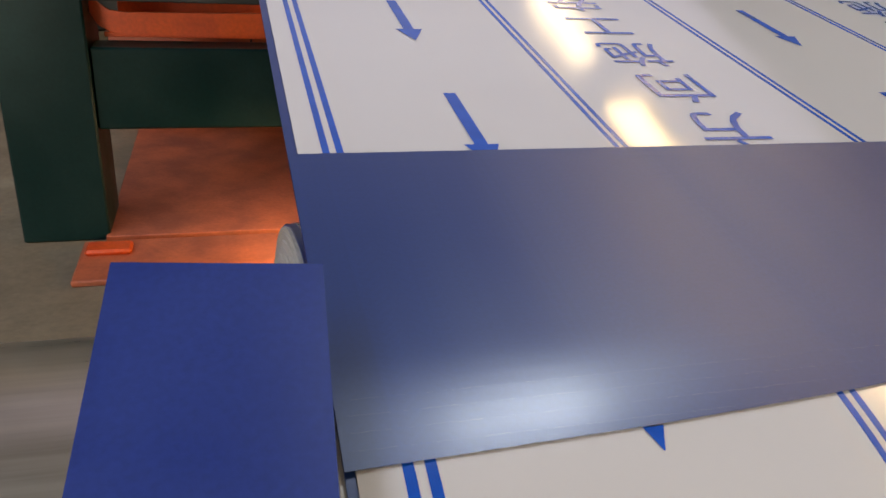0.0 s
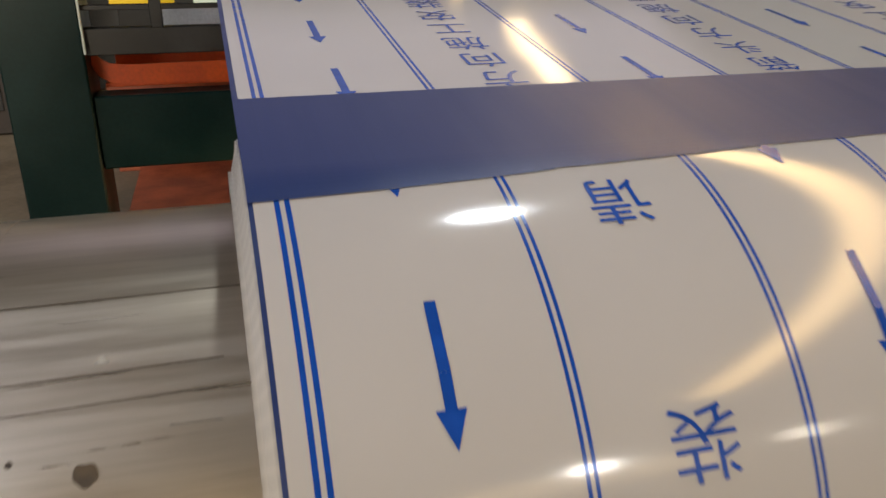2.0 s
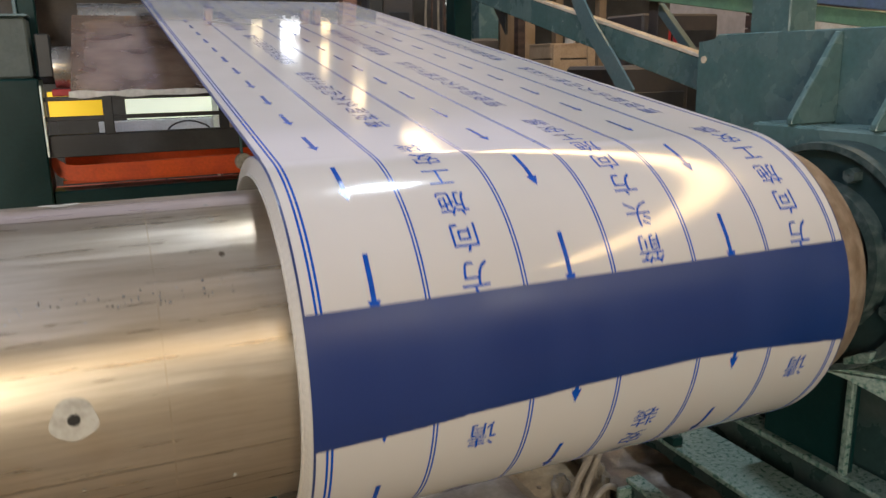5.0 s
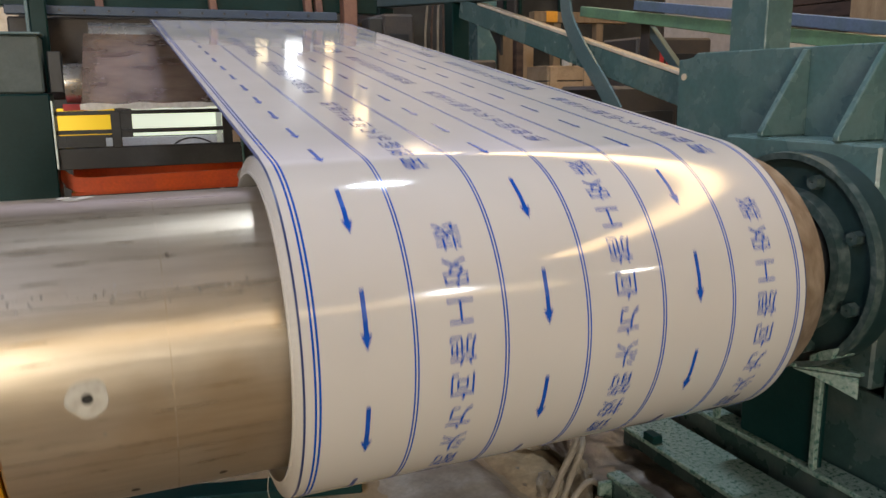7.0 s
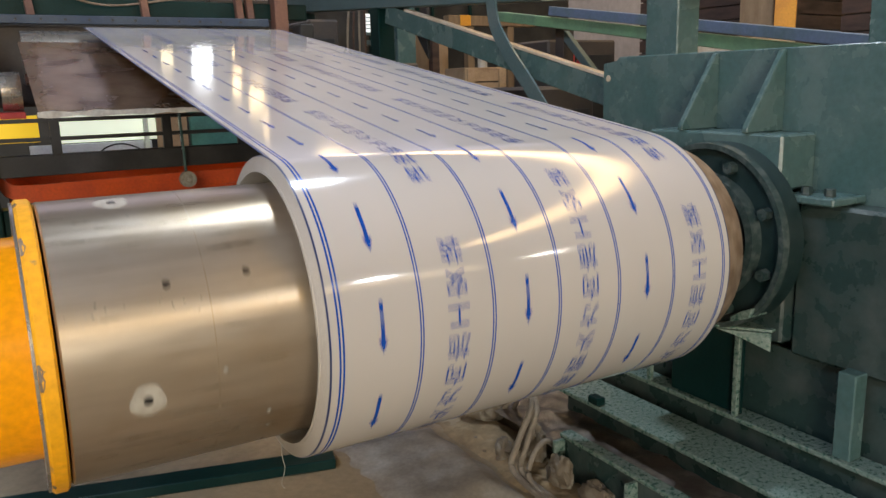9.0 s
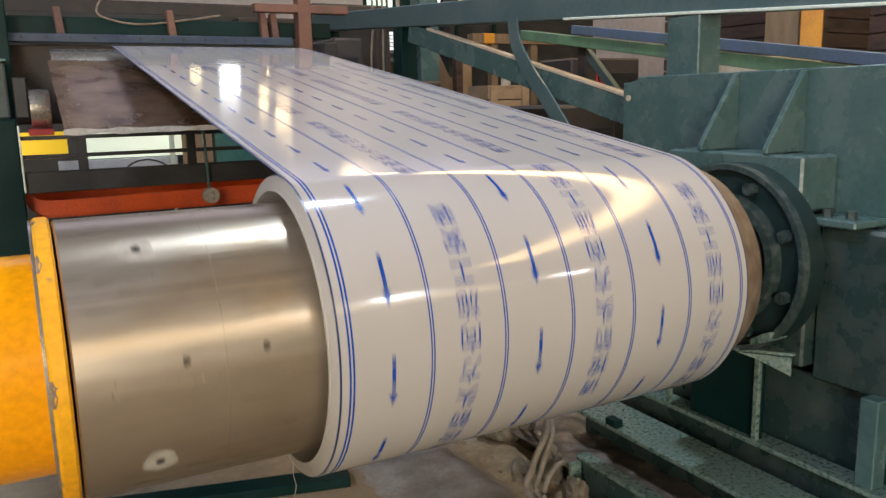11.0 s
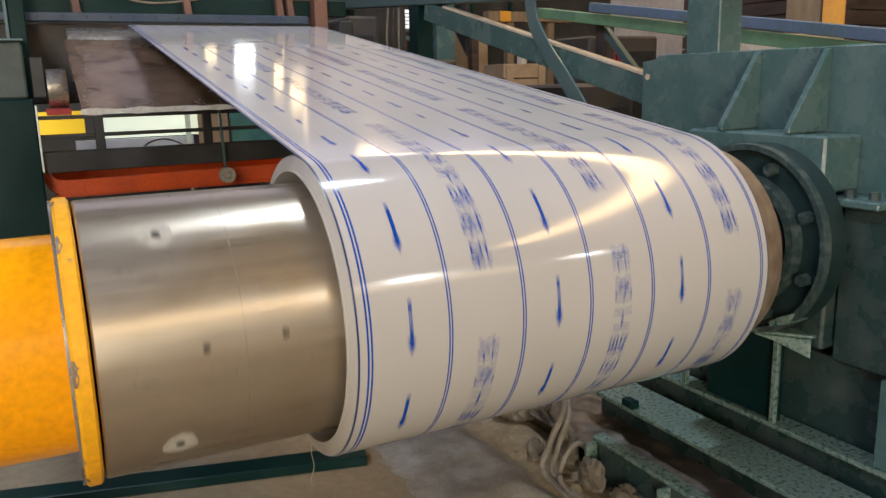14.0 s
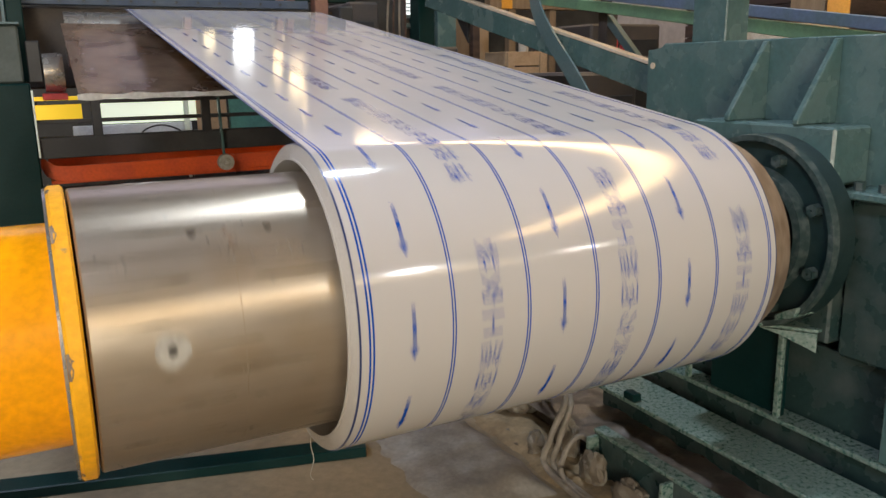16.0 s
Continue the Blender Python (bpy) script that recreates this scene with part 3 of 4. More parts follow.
bm = prism_bm([(0.0, 0.696), (0.172, 0.696), (0.172, 0.632), (0.12, 0.655), (0.06, 0.68)], "y", -0.006, 0.006, 0.001)
bmesh.ops.rotate(bm, verts=bm.verts, matrix=Matrix.Rotation(math.atan2(-0.14, 0.10), 3, "Z"))
bmesh.ops.translate(bm, verts=bm.verts, vec=(1.50, -0.08, 0))
gpart("bracket_lip", bm, GREEN_DUSTY, "curved dusty gusset under the shelf")
gpart("saddle", prism_bm([(-0.215, 0.765), (-0.14, 0.735), (-0.14, 0.755), (-0.19, 0.785), (-0.225, 0.80)], "x", 1.49, 1.58, 0.003), GREEN_DUSTY, "curved saddle under the flange")
gpart("web", box_bm((1.588, -0.105, 0.36), (1.606, -0.083, 0.694), 0.003), GREEN_DUSTY, "upright web with a dusty edge")
gpart("web_panel", box_bm((1.612, -0.10, 0.36), (1.63, 0.22, 0.69), 0.003), GREEN_DARK, "green web panel")
gpart("stay", bar_bm((1.60, 0.32, 0.36), (1.60, 0.32, 0.66), 0.02, 0.02, 0.002), GREEN_DUSTY)
gpart("column", box_bm((1.60, -0.52, 0.36), (1.66, -0.46, 0.64), 0.004), GREEN, "upright of the gearbox base")
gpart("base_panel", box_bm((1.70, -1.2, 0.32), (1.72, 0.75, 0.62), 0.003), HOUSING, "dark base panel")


def rail(name, x0, x1, y0, y1, z0, z1, label):
    t = thing(name, ((x0 + x1) / 2, (y0 + y1) / 2, FLOOR), label, "steel rail", "machine base rails")
    w, l = (x1 - x0) / 2, (y1 - y0) / 2
    a, b = z0 - FLOOR, z1 - FLOOR
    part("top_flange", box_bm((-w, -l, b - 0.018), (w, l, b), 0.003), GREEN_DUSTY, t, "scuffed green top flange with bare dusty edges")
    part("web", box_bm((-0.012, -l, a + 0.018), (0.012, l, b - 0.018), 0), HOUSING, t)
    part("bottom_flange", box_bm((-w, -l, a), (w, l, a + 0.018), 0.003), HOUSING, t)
    return t


rail("base_rail", 1.345, 1.54, -1.5, 0.62, FLOOR, 0.30, "dusty green steel base rail under the gearbox")
rail("base_rail", 1.59, 1.68, -1.5, 0.66, FLOOR, 0.36, "narrow dusty green steel base rail under the gearbox")
low = thing("low_channel", (1.13, -0.55, FLOOR), "low dusty green steel channel on the floor", "steel channel", "machine base rails")
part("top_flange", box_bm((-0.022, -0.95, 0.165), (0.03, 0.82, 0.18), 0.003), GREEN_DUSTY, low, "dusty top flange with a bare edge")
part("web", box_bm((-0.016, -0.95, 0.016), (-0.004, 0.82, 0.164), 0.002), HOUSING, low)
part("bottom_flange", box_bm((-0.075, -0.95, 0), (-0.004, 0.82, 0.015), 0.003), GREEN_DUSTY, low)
for y in (0.79, 0.42):
    part("end_stiffener", box_bm((-0.065, y, 0.016), (-0.018, y + 0.016, 0.164), 0.002), GREEN_DUSTY, low)
tie = thing("cross_tie", (1.36, 0.36, 0.30), "small square green cleat welded on the rail", "steel cleat")
part("cleat", box_bm((-0.02, -0.03, 0.0), (0.02, 0.03, 0.03), 0.004), GREEN_DARK, tie)

# ---- rubble, hose and sheet under the coil ----
def lump(name, at, size, material, label, category, seed, flat=0.7):
    r = random.Random(seed)
    bm = bmesh.new()
    bmesh.ops.create_icosphere(bm, subdivisions=4, radius=1)
    off = Vector((r.random() * 9, r.random() * 9, r.random() * 9))
    for v in bm.verts:
        k = 1 + 0.3 * noise.noise(v.co * 1.7 + off) + 0.16 * noise.noise(v.co * 4 + off) + 0.08 * noise.noise(v.co * 11 + off)
        v.co = Vector((v.co.x * size[0] * k, v.co.y * size[1] * k, max(v.co.z, -flat) * size[2] * k))
    lo = min(v.co.z for v in bm.verts)
    for v in bm.verts:
        v.co.z -= lo
    ob = link(name, bm, material, None, "", True)
    ob.location = (at[0], at[1], FLOOR)
    return tagged(ob, label, category)


bm = bmesh.new()
bmesh.ops.create_grid(bm, x_segments=40, y_segments=110, size=0.5)
for v in bm.verts:
    x, y = 1.425 + v.co.x * 0.56, -0.25 + v.co.y * 2.3
    v.co = Vector((x, y, FLOOR + 0.075 + 0.018 * noise.noise((x * 9, y * 9, 0)) + 0.006 * noise.noise((x * 31, y * 31, 5))))
tagged(link("mud", bm, MUD, None, "", True), "dark oily mud between the base rails", "mud", "", "structure")
bm = bmesh.new()
bmesh.ops.create_grid(bm, x_segments=40, y_segments=60, size=0.5)
for v in bm.verts:
    u, w = v.co.x, v.co.y
    x, y = 1.07 + u * 0.30, 0.45 + w * 1.3
    rim = max(0.0, 1 - (2 * abs(u)) ** 3) * max(0.0, 1 - (2 * abs(w)) ** 4)
    v.co = Vector((x, y, FLOOR - 0.01 + rim * (0.03 + 0.03 * noise.noise((x * 7, y * 6, 3)) + 0.012 * noise.noise((x * 27, y * 27, 1)))))
tagged(link("dirt_heap", bm, DIRT, None, "", True), "dry brown dirt heaped under the coil", "dirt", "", "stuff")
for i, (x, y, sx, sy, sz) in enumerate(((1.06, 0.20, .035, .06, .07), (1.07, 0.02, .04, .08, .055), (1.04, -0.28, .05, .12, .05), (1.10, 0.42, .035, .06, .09), (1.02, 0.50, .03, .04, .05), (1.0, -0.1, .02, .03, .015), (1.17, 0.86, .10, .10, .10))):
    lump("concrete_lump", (x, y), (sx, sy, sz), CEMENT, "broken grey concrete lump on the floor", "rubble", 10 + i)
r9 = random.Random(21)
for k in range(26):
    sc = r9.uniform(0.006, 0.017)
    lump("rubble_chip", (r9.uniform(0.97, 1.32), r9.uniform(-0.5, 0.75)), (sc, sc * 1.5, sc), CEMENT if k % 3 else RUBBLE, "small chip of broken concrete", "rubble", 60 + k)


def hose(points, r, label):
    t = link("hose", tube_bm([Vector(points[0]).lerp(Vector(points[0]), 0)] + bezier_points(points), r, 8), RUBBER, None, "", True)
    return tagged(t, label, "hose", "hoses under the coil")


hose([(1.20, 0.80, 0.115), (1.16, 0.60, 0.34), (1.05, 0.36, 0.37), (0.97, 0.34, 0.24), (0.95, 0.33, 0.14), (0.95, 0.02, 0.114), (0.96, -0.4, 0.114)], 0.012, "grey-brown rubber hose looping to the floor")
hose([(1.24, 0.78, 0.115), (1.19, 0.60, 0.31), (1.08, 0.37, 0.345), (1.00, 0.33, 0.22), (0.98, 0.31, 0.13), (0.985, 0.0, 0.114), (1.0, -0.4, 0.114)], 0.011, "grey-brown rubber hose looping to the floor")
hose([(1.16, 0.34, 0.17), (1.06, 0.29, 0.25), (0.99, 0.28, 0.20), (0.965, 0.24, 0.13), (0.97, 0.0, 0.113)], 0.010, "grey-brown rubber hose looping to the floor")
bm = bmesh.new()
bmesh.ops.create_grid(bm, x_segments=26, y_segments=34, size=0.5)
for v in bm.verts:
    u, w = v.co.x + 0.5, v.co.y + 0.5
    x, y = 0.45 + 0.48 * u + 0.03 * noise.noise((w * 4, 2, 7)) * u, 0.30 + 0.72 * w - 0.10 * u
    edge = min(1.0, 6 * (1 - u), 6 * w, 6 * u, 6 * (1 - w))
    v.co = Vector((x, y, FLOOR - 0.004 + 0.052 * edge * u + 0.008 * noise.noise((x * 13, y * 13, 2)) * edge))
tagged(link("cement_slab", bm, SLAB, None, "", True), "worn cement slab with a pale broken edge under the coil", "slab", "", "structure")
tagged(link("floor_beam", bar_bm((-1.5, 1.32, FLOOR + 0.02), (0.45, 0.83, FLOOR + 0.02), 0.10, 0.04, 0.004), GREEN_DARK), "low dark green beam lying on the floor", "steel beam")

# ---- entry frame behind the reel ----
fr = thing("entry_frame", (0.3, 3.1, FLOOR), "dark green steel frame that carries the strip to the reel", "machine frame")
FO = Vector((-0.3, -3.1, -FLOOR))


def fpart(name, bm, material, label="", smooth=False):
    bmesh.ops.translate(bm, verts=bm.verts, vec=FO)
    return part(name, bm, material, fr, label, smooth)


fpart("pillar", box_bm((-0.885, 3.0, FLOOR), (-0.545, 3.35, 1.497), 0.008), GREEN_DARK, "thick dark green pillar")
fpart("pillar_edge", box_bm((-0.545, 2.985, 1.1), (-0.535, 3.0, 1.46), 0.002), PALE_GREEN, "worn pale edge")
fpart("upper_box", box_bm((-0.95, 3.06, 1.50), (-0.57, 3.3, 1.80), 0.010), OLIVE, "dull olive box on the pillar")
fpart("upper_box_lid", box_bm((-0.96, 3.05, 1.802), (-0.56, 3.31, 1.815), 0.003), BLUE_GREY, "thin lid plate")
fpart("upright", box_bm((-0.62, 3.32, 1.50), (-0.535, 3.40, 2.6), 0.006), GREEN_DARK, "slim green upright")
fpart("upright_flange", box_bm((-0.64, 3.31, 1.50), (-0.622, 3.42, 2.6), 0.003), BLUE_GREY, "grey-green flange of the upright")
fpart("cross_beam", box_bm((-0.545, 3.03, 0.58), (1.9, 3.2, 0.912), 0.008), GREEN_DARK, "broad green cross beam")
fpart("pillar_far", box_bm((1.55, 3.0, FLOOR), (1.85, 3.35, 1.60), 0.008), GREEN_DARK, "far pillar")
for z, h in ((1.392, 0.022), (1.29, 0.022)):
    fpart("bar", box_bm((-0.545, 3.02, z - h / 2), (1.55, 3.045, z + h / 2), 0.003), BLACK, "thin black rail")
fpart("black_beam", box_bm((-0.545, 3.02, 1.09), (1.55, 3.10, 1.205), 0.004), BLACK, "black beam over the trough")
for x in (-0.235, 0.36, 0.8):
    fpart("bar_post", box_bm((x - 0.025, 3.015, 1.2), (x + 0.025, 3.05, 1.40), 0.003), BLACK, "black upright")
fpart("top_beam", box_bm((-0.95, 3.5, 1.987), (1.45, 3.62, 2.09), 0.006), GREEN_DARK, "dark green top beam")
fpart("blue_bar", box_bm((-0.75, 3.42, 1.935), (1.15, 3.50, 1.985), 0.004), worn("dark_blue_paint", (0.020, 0.038, 0.075), (0.04, 0.06, 0.085), 0.4, 0, 6), "blue-grey bar above the strip")
for k in range(13):
    bm = turned_bm([(-0.006, 0.001), (-0.006, 0.008), (0.004, 0.008), (0.004, 0.001)], 6)
    bmesh.ops.rotate(bm, verts=bm.verts, matrix=Matrix.Rotation(radians(90), 3, "Z"))
    bmesh.ops.translate(bm, verts=bm.verts, vec=(-0.6 + k * 0.13, 3.417, 1.96))
    fpart("bar_bolt", bm, BLACK)
for x, l in ((-0.28, .1), (0.36, .15), (0.95, .1), (1.02, 0.06)):
    fpart("clamp", prism_bm([(x, 1.985), (x + .045, 1.985), (x + .03, 2.14), (x - .01, 2.14)], "y", 3.44, 3.50, 0.003), BROWN, "brown clamp arm")
fpart("housing_box", box_bm((-0.75, 3.52, 1.46), (1.5, 4.3, 1.93), 0.01), DARK_CLUTTER, "dark machine housing behind the strip")
fpart("brown_post", box_bm((1.19, 3.40, 1.86), (1.28, 3.50, 2.7), 0.004), BROWN, "brown steel post")
fpart("brown_beam", box_bm((0.9, 3.405, 2.145), (1.55, 3.49, 2.20), 0.004), BROWN, "brown steel beam")
fpart("roller_arm", box_bm((1.32, 3.3, 1.75), (1.42, 3.45, 1.95), 0.01), BLACK, "dark bearing of the far roller")
fpart("cable_knot", tube_bm(bezier_points([(0.0, 3.48, 2.23), (-0.05, 3.46, 2.12), (0.03, 3.44, 2.07), (0.2, 3.45, 2.05), (0.45, 3.46, 2.08), (0.7, 3.45, 2.12)]), 0.006, 6), RUST, "loose hanging cable", True)
bm = turned_bm([(-0.33, 0.02), (-0.33, 0.155), (1.3, 0.155), (1.3, 0.02)], 64)
bmesh.ops.translate(bm, verts=bm.verts, vec=(0, 3.45, 1.742))
fpart("deflector_roller", bm, CHROME, "steel roller under the strip", True)
bm = turned_bm([(-0.47, 0.02), (-0.47, 0.103), (-0.385, 0.108), (-0.37, 0.104), (-0.37, 0.02)], 64)
bmesh.ops.translate(bm, verts=bm.verts, vec=(0, 3.12, 1.55))
fpart("end_roller", bm, CHROME, "short polished roller end", True)
fpart("roller_block", box_bm((-0.49, 3.03, 1.405), (-0.365, 3.2, 1.44), 0.004), RED_THING, "red block under the roller")
fpart("roller_bearing", box_bm((-0.545, 3.1, 1.5), (-0.475, 3.25, 1.72), 0.006), BLACK, "black bearing block")

# guide plate below the strip
gp = thing("guide_plate", (0.4, 2.4, 1.6), "stained bronze-brown guide plate under the strip with a crinkled edge", "guide plate")
bm = bmesh.new()
n = 20
cols = []
for i in range(n + 1):
    x = -0.366 + 1.7 * i / n
    col = []
    for j in range(9):
        v = j / 8
        z = 1.446 + (1.815 - 1.446) * v + 0.004 * noise.noise((x * 4, v * 3, 0))
        col.append(bm.verts.new((x + 0.009 * v - 0.4, 1.82 + 1.33 * v - 2.4, z - 1.6)))
    cols.append(col)
for a, b in zip(cols, cols[1:]):
    for j in range(8):
        bm.faces.new((a[j], b[j], b[j + 1], a[j + 1]))
bmesh.ops.solidify(bm, geom=bm.faces, thickness=0.003)
part("plate", bm, BRONZE, gp, "", True)
bm = bmesh.new()
rows = []
for i in range(90):
    x = -0.372 + 1.6 * i / 89
    w = 0.010 + 0.008 * noise.noise((x * 11, 3, 0))
    d = 0.006 * noise.noise((x * 23, 7, 0))
    rows.append([bm.verts.new((x - 0.4, 1.812 + d - 2.4, 1.446 - w - 1.6)), bm.verts.new((x - 0.4, 1.808 + d - 2.4, 1.449 + w - 1.6)), bm.verts.new((x - 0.4, 1.84 - 2.4, 1.456 - 1.6))])
for a, b in zip(rows, rows[1:]):
    bm.faces.new((a[0], b[0], b[1], a[1]))
    bm.faces.new((a[1], b[1], b[2], a[2]))
bmesh.ops.solidify(bm, geom=bm.faces, thickness=0.0015)
part("crinkled_edge", bm, FOIL, gp, "crinkled pale foil along the edge", True)
part("support", box_bm((-0.35, 0.6, -0.12), (0.9, 0.68, 0.16), 0.004), DARK_CLUTTER, gp)

# orange trough
tr = thing("orange_trough", (0.3, 3.3, 0.93), "orange-red painted steel trough with a rounded end", "trough")
outline = [(-0.84, 0.17), (-0.845, 0.10), (-0.82, 0.05), (-0.77, 0.02), (-0.70, 0.012), (1.2, 0.03), (1.2, 0.125), (-0.70, 0.10), (-0.77, 0.105), (-0.80, 0.13)]
part("front_wall", prism_bm([(x, z) for x, z in outline], "y", -0.15, -0.135, 0.003), ORANGE, tr, "bright orange front lip")
part("tray_floor", box_bm((-0.80, -0.135, 0.0), (1.2, 0.4, 0.02), 0.003), ORANGE, tr)
part("back_wall", box_bm((-0.80, 0.4, 0.0), (1.2, 0.42, 0.20), 0.003), ORANGE, tr, "darker orange back wall")

rod = thing("hanging_rod", (0.43, 2.95, 1.0), "thin green steel rod with a round end roller", "rod")
part("rod_bar", bar_bm((0.0, 0, 0.02), (-0.01, 0, 0.42), 0.032, 0.014, 0.002), GREEN, rod)
bm = turned_bm([(-0.02, 0.001), (-0.024, 0.022), (-0.016, 0.026), (-0.02, 0.046), (0.018, 0.048), (0.018, 0.001)], 28)
bmesh.ops.rotate(bm, verts=bm.verts, matrix=Matrix.Rotation(radians(90), 3, "Z"))
bmesh.ops.translate(bm, verts=bm.verts, vec=(0.005, -0.02, 0.02))
part("end_roller", bm, CHALK, rod, "pale round roller with a bolt", True)
bm = turned_bm([(-0.03, 0.001), (-0.03, 0.011), (0.0, 0.011), (0.0, 0.001)], 8)
bmesh.ops.rotate(bm, verts=bm.verts, matrix=Matrix.Rotation(radians(90), 3, "Z"))
bmesh.ops.translate(bm, verts=bm.verts, vec=(0.005, -0.03, 0.02))
part("bolt", bm, CHROME, rod)

# stand and hood made up to carry the added floor light
wl = thing("floor_glow_lamp", (0.50, 2.55, FLOOR), "small warm lamp on a stand, added for the glow on the red plate", "lamp")
part("stand", box_bm((-0.012, -0.012, 0.02), (0.012, 0.012, 0.33), 0.002), BLACK, wl)
part("base", box_bm((-0.09, -0.09, 0), (0.09, 0.09, 0.02), 0.004), BLACK, wl)
part("hood", box_bm((-0.10, -0.03, 0.346), (0.03, 0.08, 0.37), 0.006), BLACK, wl)
part("neck", box_bm((-0.012, -0.012, 0.331), (0.012, 0.012, 0.345), 0.002), BLACK, wl)

# red plates on the floor
rp = thing("red_floor_plate", (-0.2, 3.0, FLOOR), "red painted steel plate lying on the floor", "steel plate")
part("plate", box_bm((-0.44, -0.44, 0), (1.3, -0.06, 0.025), 0.005), RED, rp)
part("hinge_block", box_bm((-0.42, -0.22, 0.025), (-0.24, -0.12, 0.05), 0.01), ORANGE, rp, "orange hinge block")
rb = thing("red_machine_base", (0.3, 3.9, FLOOR), "red-brown painted machine base under the frame", "machine base")
part("slab", box_bm((-0.86, -0.93, 0), (1.3, 0.9, 0.03), 0.004), RED, rb)
part("back_panel", box_bm((-1.0, 0.9, 0), (1.3, 0.95, 0.6), 0.004), RED, rb, "red back panel")
part("bar", box_bm((-1.0, 0.45, 0.42), (1.3, 0.55, 0.5), 0.004), PALE_GREEN, rb, "pale bar")

# what lies behind the frame
def board(name, lo, hi, material, label, category, legs=True):
    at = ((lo[0] + hi[0]) / 2, (lo[1] + hi[1]) / 2, FLOOR)
    t = thing(name, at, label, category)
    sh = lambda p: (p[0] - at[0], p[1] - at[1], p[2] - FLOOR)
    part("panel", box_bm(sh(lo), sh(hi), 0.004), material, t)
    if legs:
        for x in (lo[0] + 0.03, hi[0] - 0.03):
            part("leg", box_bm(sh((x - 0.015, at[1] - 0.015, FLOOR)), sh((x + 0.015, at[1] + 0.015, lo[2])), 0), BLACK, t)
    return t


# the pale and yellow panels emit, in place of daylight falling on them
board("pale_panel", (-0.10, 4.9, 1.16), (0.72, 4.95, 1.42), glow("glowing_panel", (0.72, 0.80, 0.64), 0.62), "pale green panel behind the frame, its daylight put in as glow", "panel")
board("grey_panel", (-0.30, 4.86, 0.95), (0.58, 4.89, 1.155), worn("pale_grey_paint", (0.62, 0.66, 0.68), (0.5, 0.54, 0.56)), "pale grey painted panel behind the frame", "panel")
board("yellow_board", (-0.62, 4.9, 1.18), (-0.22, 4.95, 1.38), glow("glowing_yellow", (0.85, 0.55, 0.03), 0.42), "yellow board behind the frame, its daylight put in as glow", "panel")
board("white_strip", (0.52, 4.82, FLOOR), (0.56, 4.85, 1.34), PALE_GREEN, "narrow white upright strip behind the frame", "panel", False)
board("brown_sheet", (0.62, 4.82, 0.95), (0.86, 4.85, 1.40), CARD, "brown sheet standing behind the frame", "panel")
board("cream_panel", (-1.6, 4.9, 1.75), (-0.80, 4.95, 2.6), PALE_WOOD, "cream coloured panel behind the pillar", "panel")
wire = link("cable", tube_bm([Vector((0.12, 4.80, FLOOR))] + bezier_points([(0.14, 4.80, 1.0), (0.20, 4.80, 1.10), (0.31, 4.80, 1.14), (0.42, 4.80, 1.12), (0.50, 4.80, 1.05), (0.55, 4.80, 0.8)]) + [Vector((0.55, 4.80, FLOOR))], 0.007, 6), BLACK, None, "", True)
tagged(wire, "thin black cable arching behind the frame", "cable")
board("control_panel", (0.9, 4.9, 0.95), (1.35, 4.95, 1.5), worn("teal_panel", (0.08, 0.24, 0.2), (0.06, 0.17, 0.15)), "teal cabinet panel behind the frame", "panel")

# ---- gantry and stores on the far side ----
ga = thing("side_gantry", (2.1, 1.5, FLOOR), "green steel gantry of beams and struts beside the gearbox", "gantry")
AO = Vector((-2.1, -1.5, -FLOOR))


def apart(name, bm, material, label=""):
    bmesh.ops.translate(bm, verts=bm.verts, vec=AO)
    return part(name, bm, material, ga, label)


apart("top_beam", bar_bm((2.1, -1.6, 1.79), (2.1, 5.6, 2.31), 0.12, 0.15, 0.006), BLUE_GREY, "grey-green painted top beam")
apart("top_beam_edge", bar_bm((2.035, -1.6, 1.72), (2.035, 1.6, 1.949), 0.012, 0.012, 0.002), PALE_GREEN, "worn bright lower edge")
apart("post", box_bm((2.04, 0.66, FLOOR), (2.17, 0.85, 1.88), 0.005), GREEN, "square green post")
apart("post", box_bm((2.04, 3.6, FLOOR), (2.17, 3.75, 2.1), 0.005), GREEN_DARK, "square green post")
apart("post", box_bm((2.04, 5.2, FLOOR), (2.17, 5.35, 2.2), 0.005), GREEN_DARK, "square green post")
apart("post", box_bm((2.04, -0.42, FLOOR), (2.17, -0.19, 1.80), 0.005), GREEN, "square green post")
apart("gusset", prism_bm([(2.95, 1.84), (3.12, 1.88), (2.95, 1.70)], "x", 2.09, 2.11, 0.002), BLACK, "dark triangular gusset under the brace")
apart("diagonal", bar_bm((2.1, 3.5, 2.041), (2.1, 0.7, 1.37), 0.10, 0.13, 0.004), GREEN, "sloping green brace")
apart("diagonal_board", bar_bm((2.07, 3.2, 2.042), (2.07, 0.9, 1.495), 0.05, 0.016, 0.002), PALE_WOOD, "pale board along the brace")
bm = bmesh.new()
pts = bezier_points([(1.99, 2.03, 2.0), (1.99, 1.99, 1.85), (1.985, 1.86, 1.70), (1.98, 1.66, 1.52), (1.98, 1.5, 1.36)], 6)
prev = None
for i, p in enumerate(pts):
    d = (pts[min(i + 1, len(pts) - 1)] - pts[max(i - 1, 0)]).normalized()
    s = Vector((1, 0, 0)).cross(d).normalized() * 0.045
    cur = [bm.verts.new(p - s), bm.verts.new(p + s), bm.verts.new(p + s + Vector((0.012, 0, 0))), bm.verts.new(p - s + Vector((0.012, 0, 0)))]
    if prev:
        for k in range(4):
            bm.faces.new((prev[k], prev[(k + 1) % 4], cur[(k + 1) % 4], cur[k]))
    else:
        bm.faces.new(cur)
    prev = cur
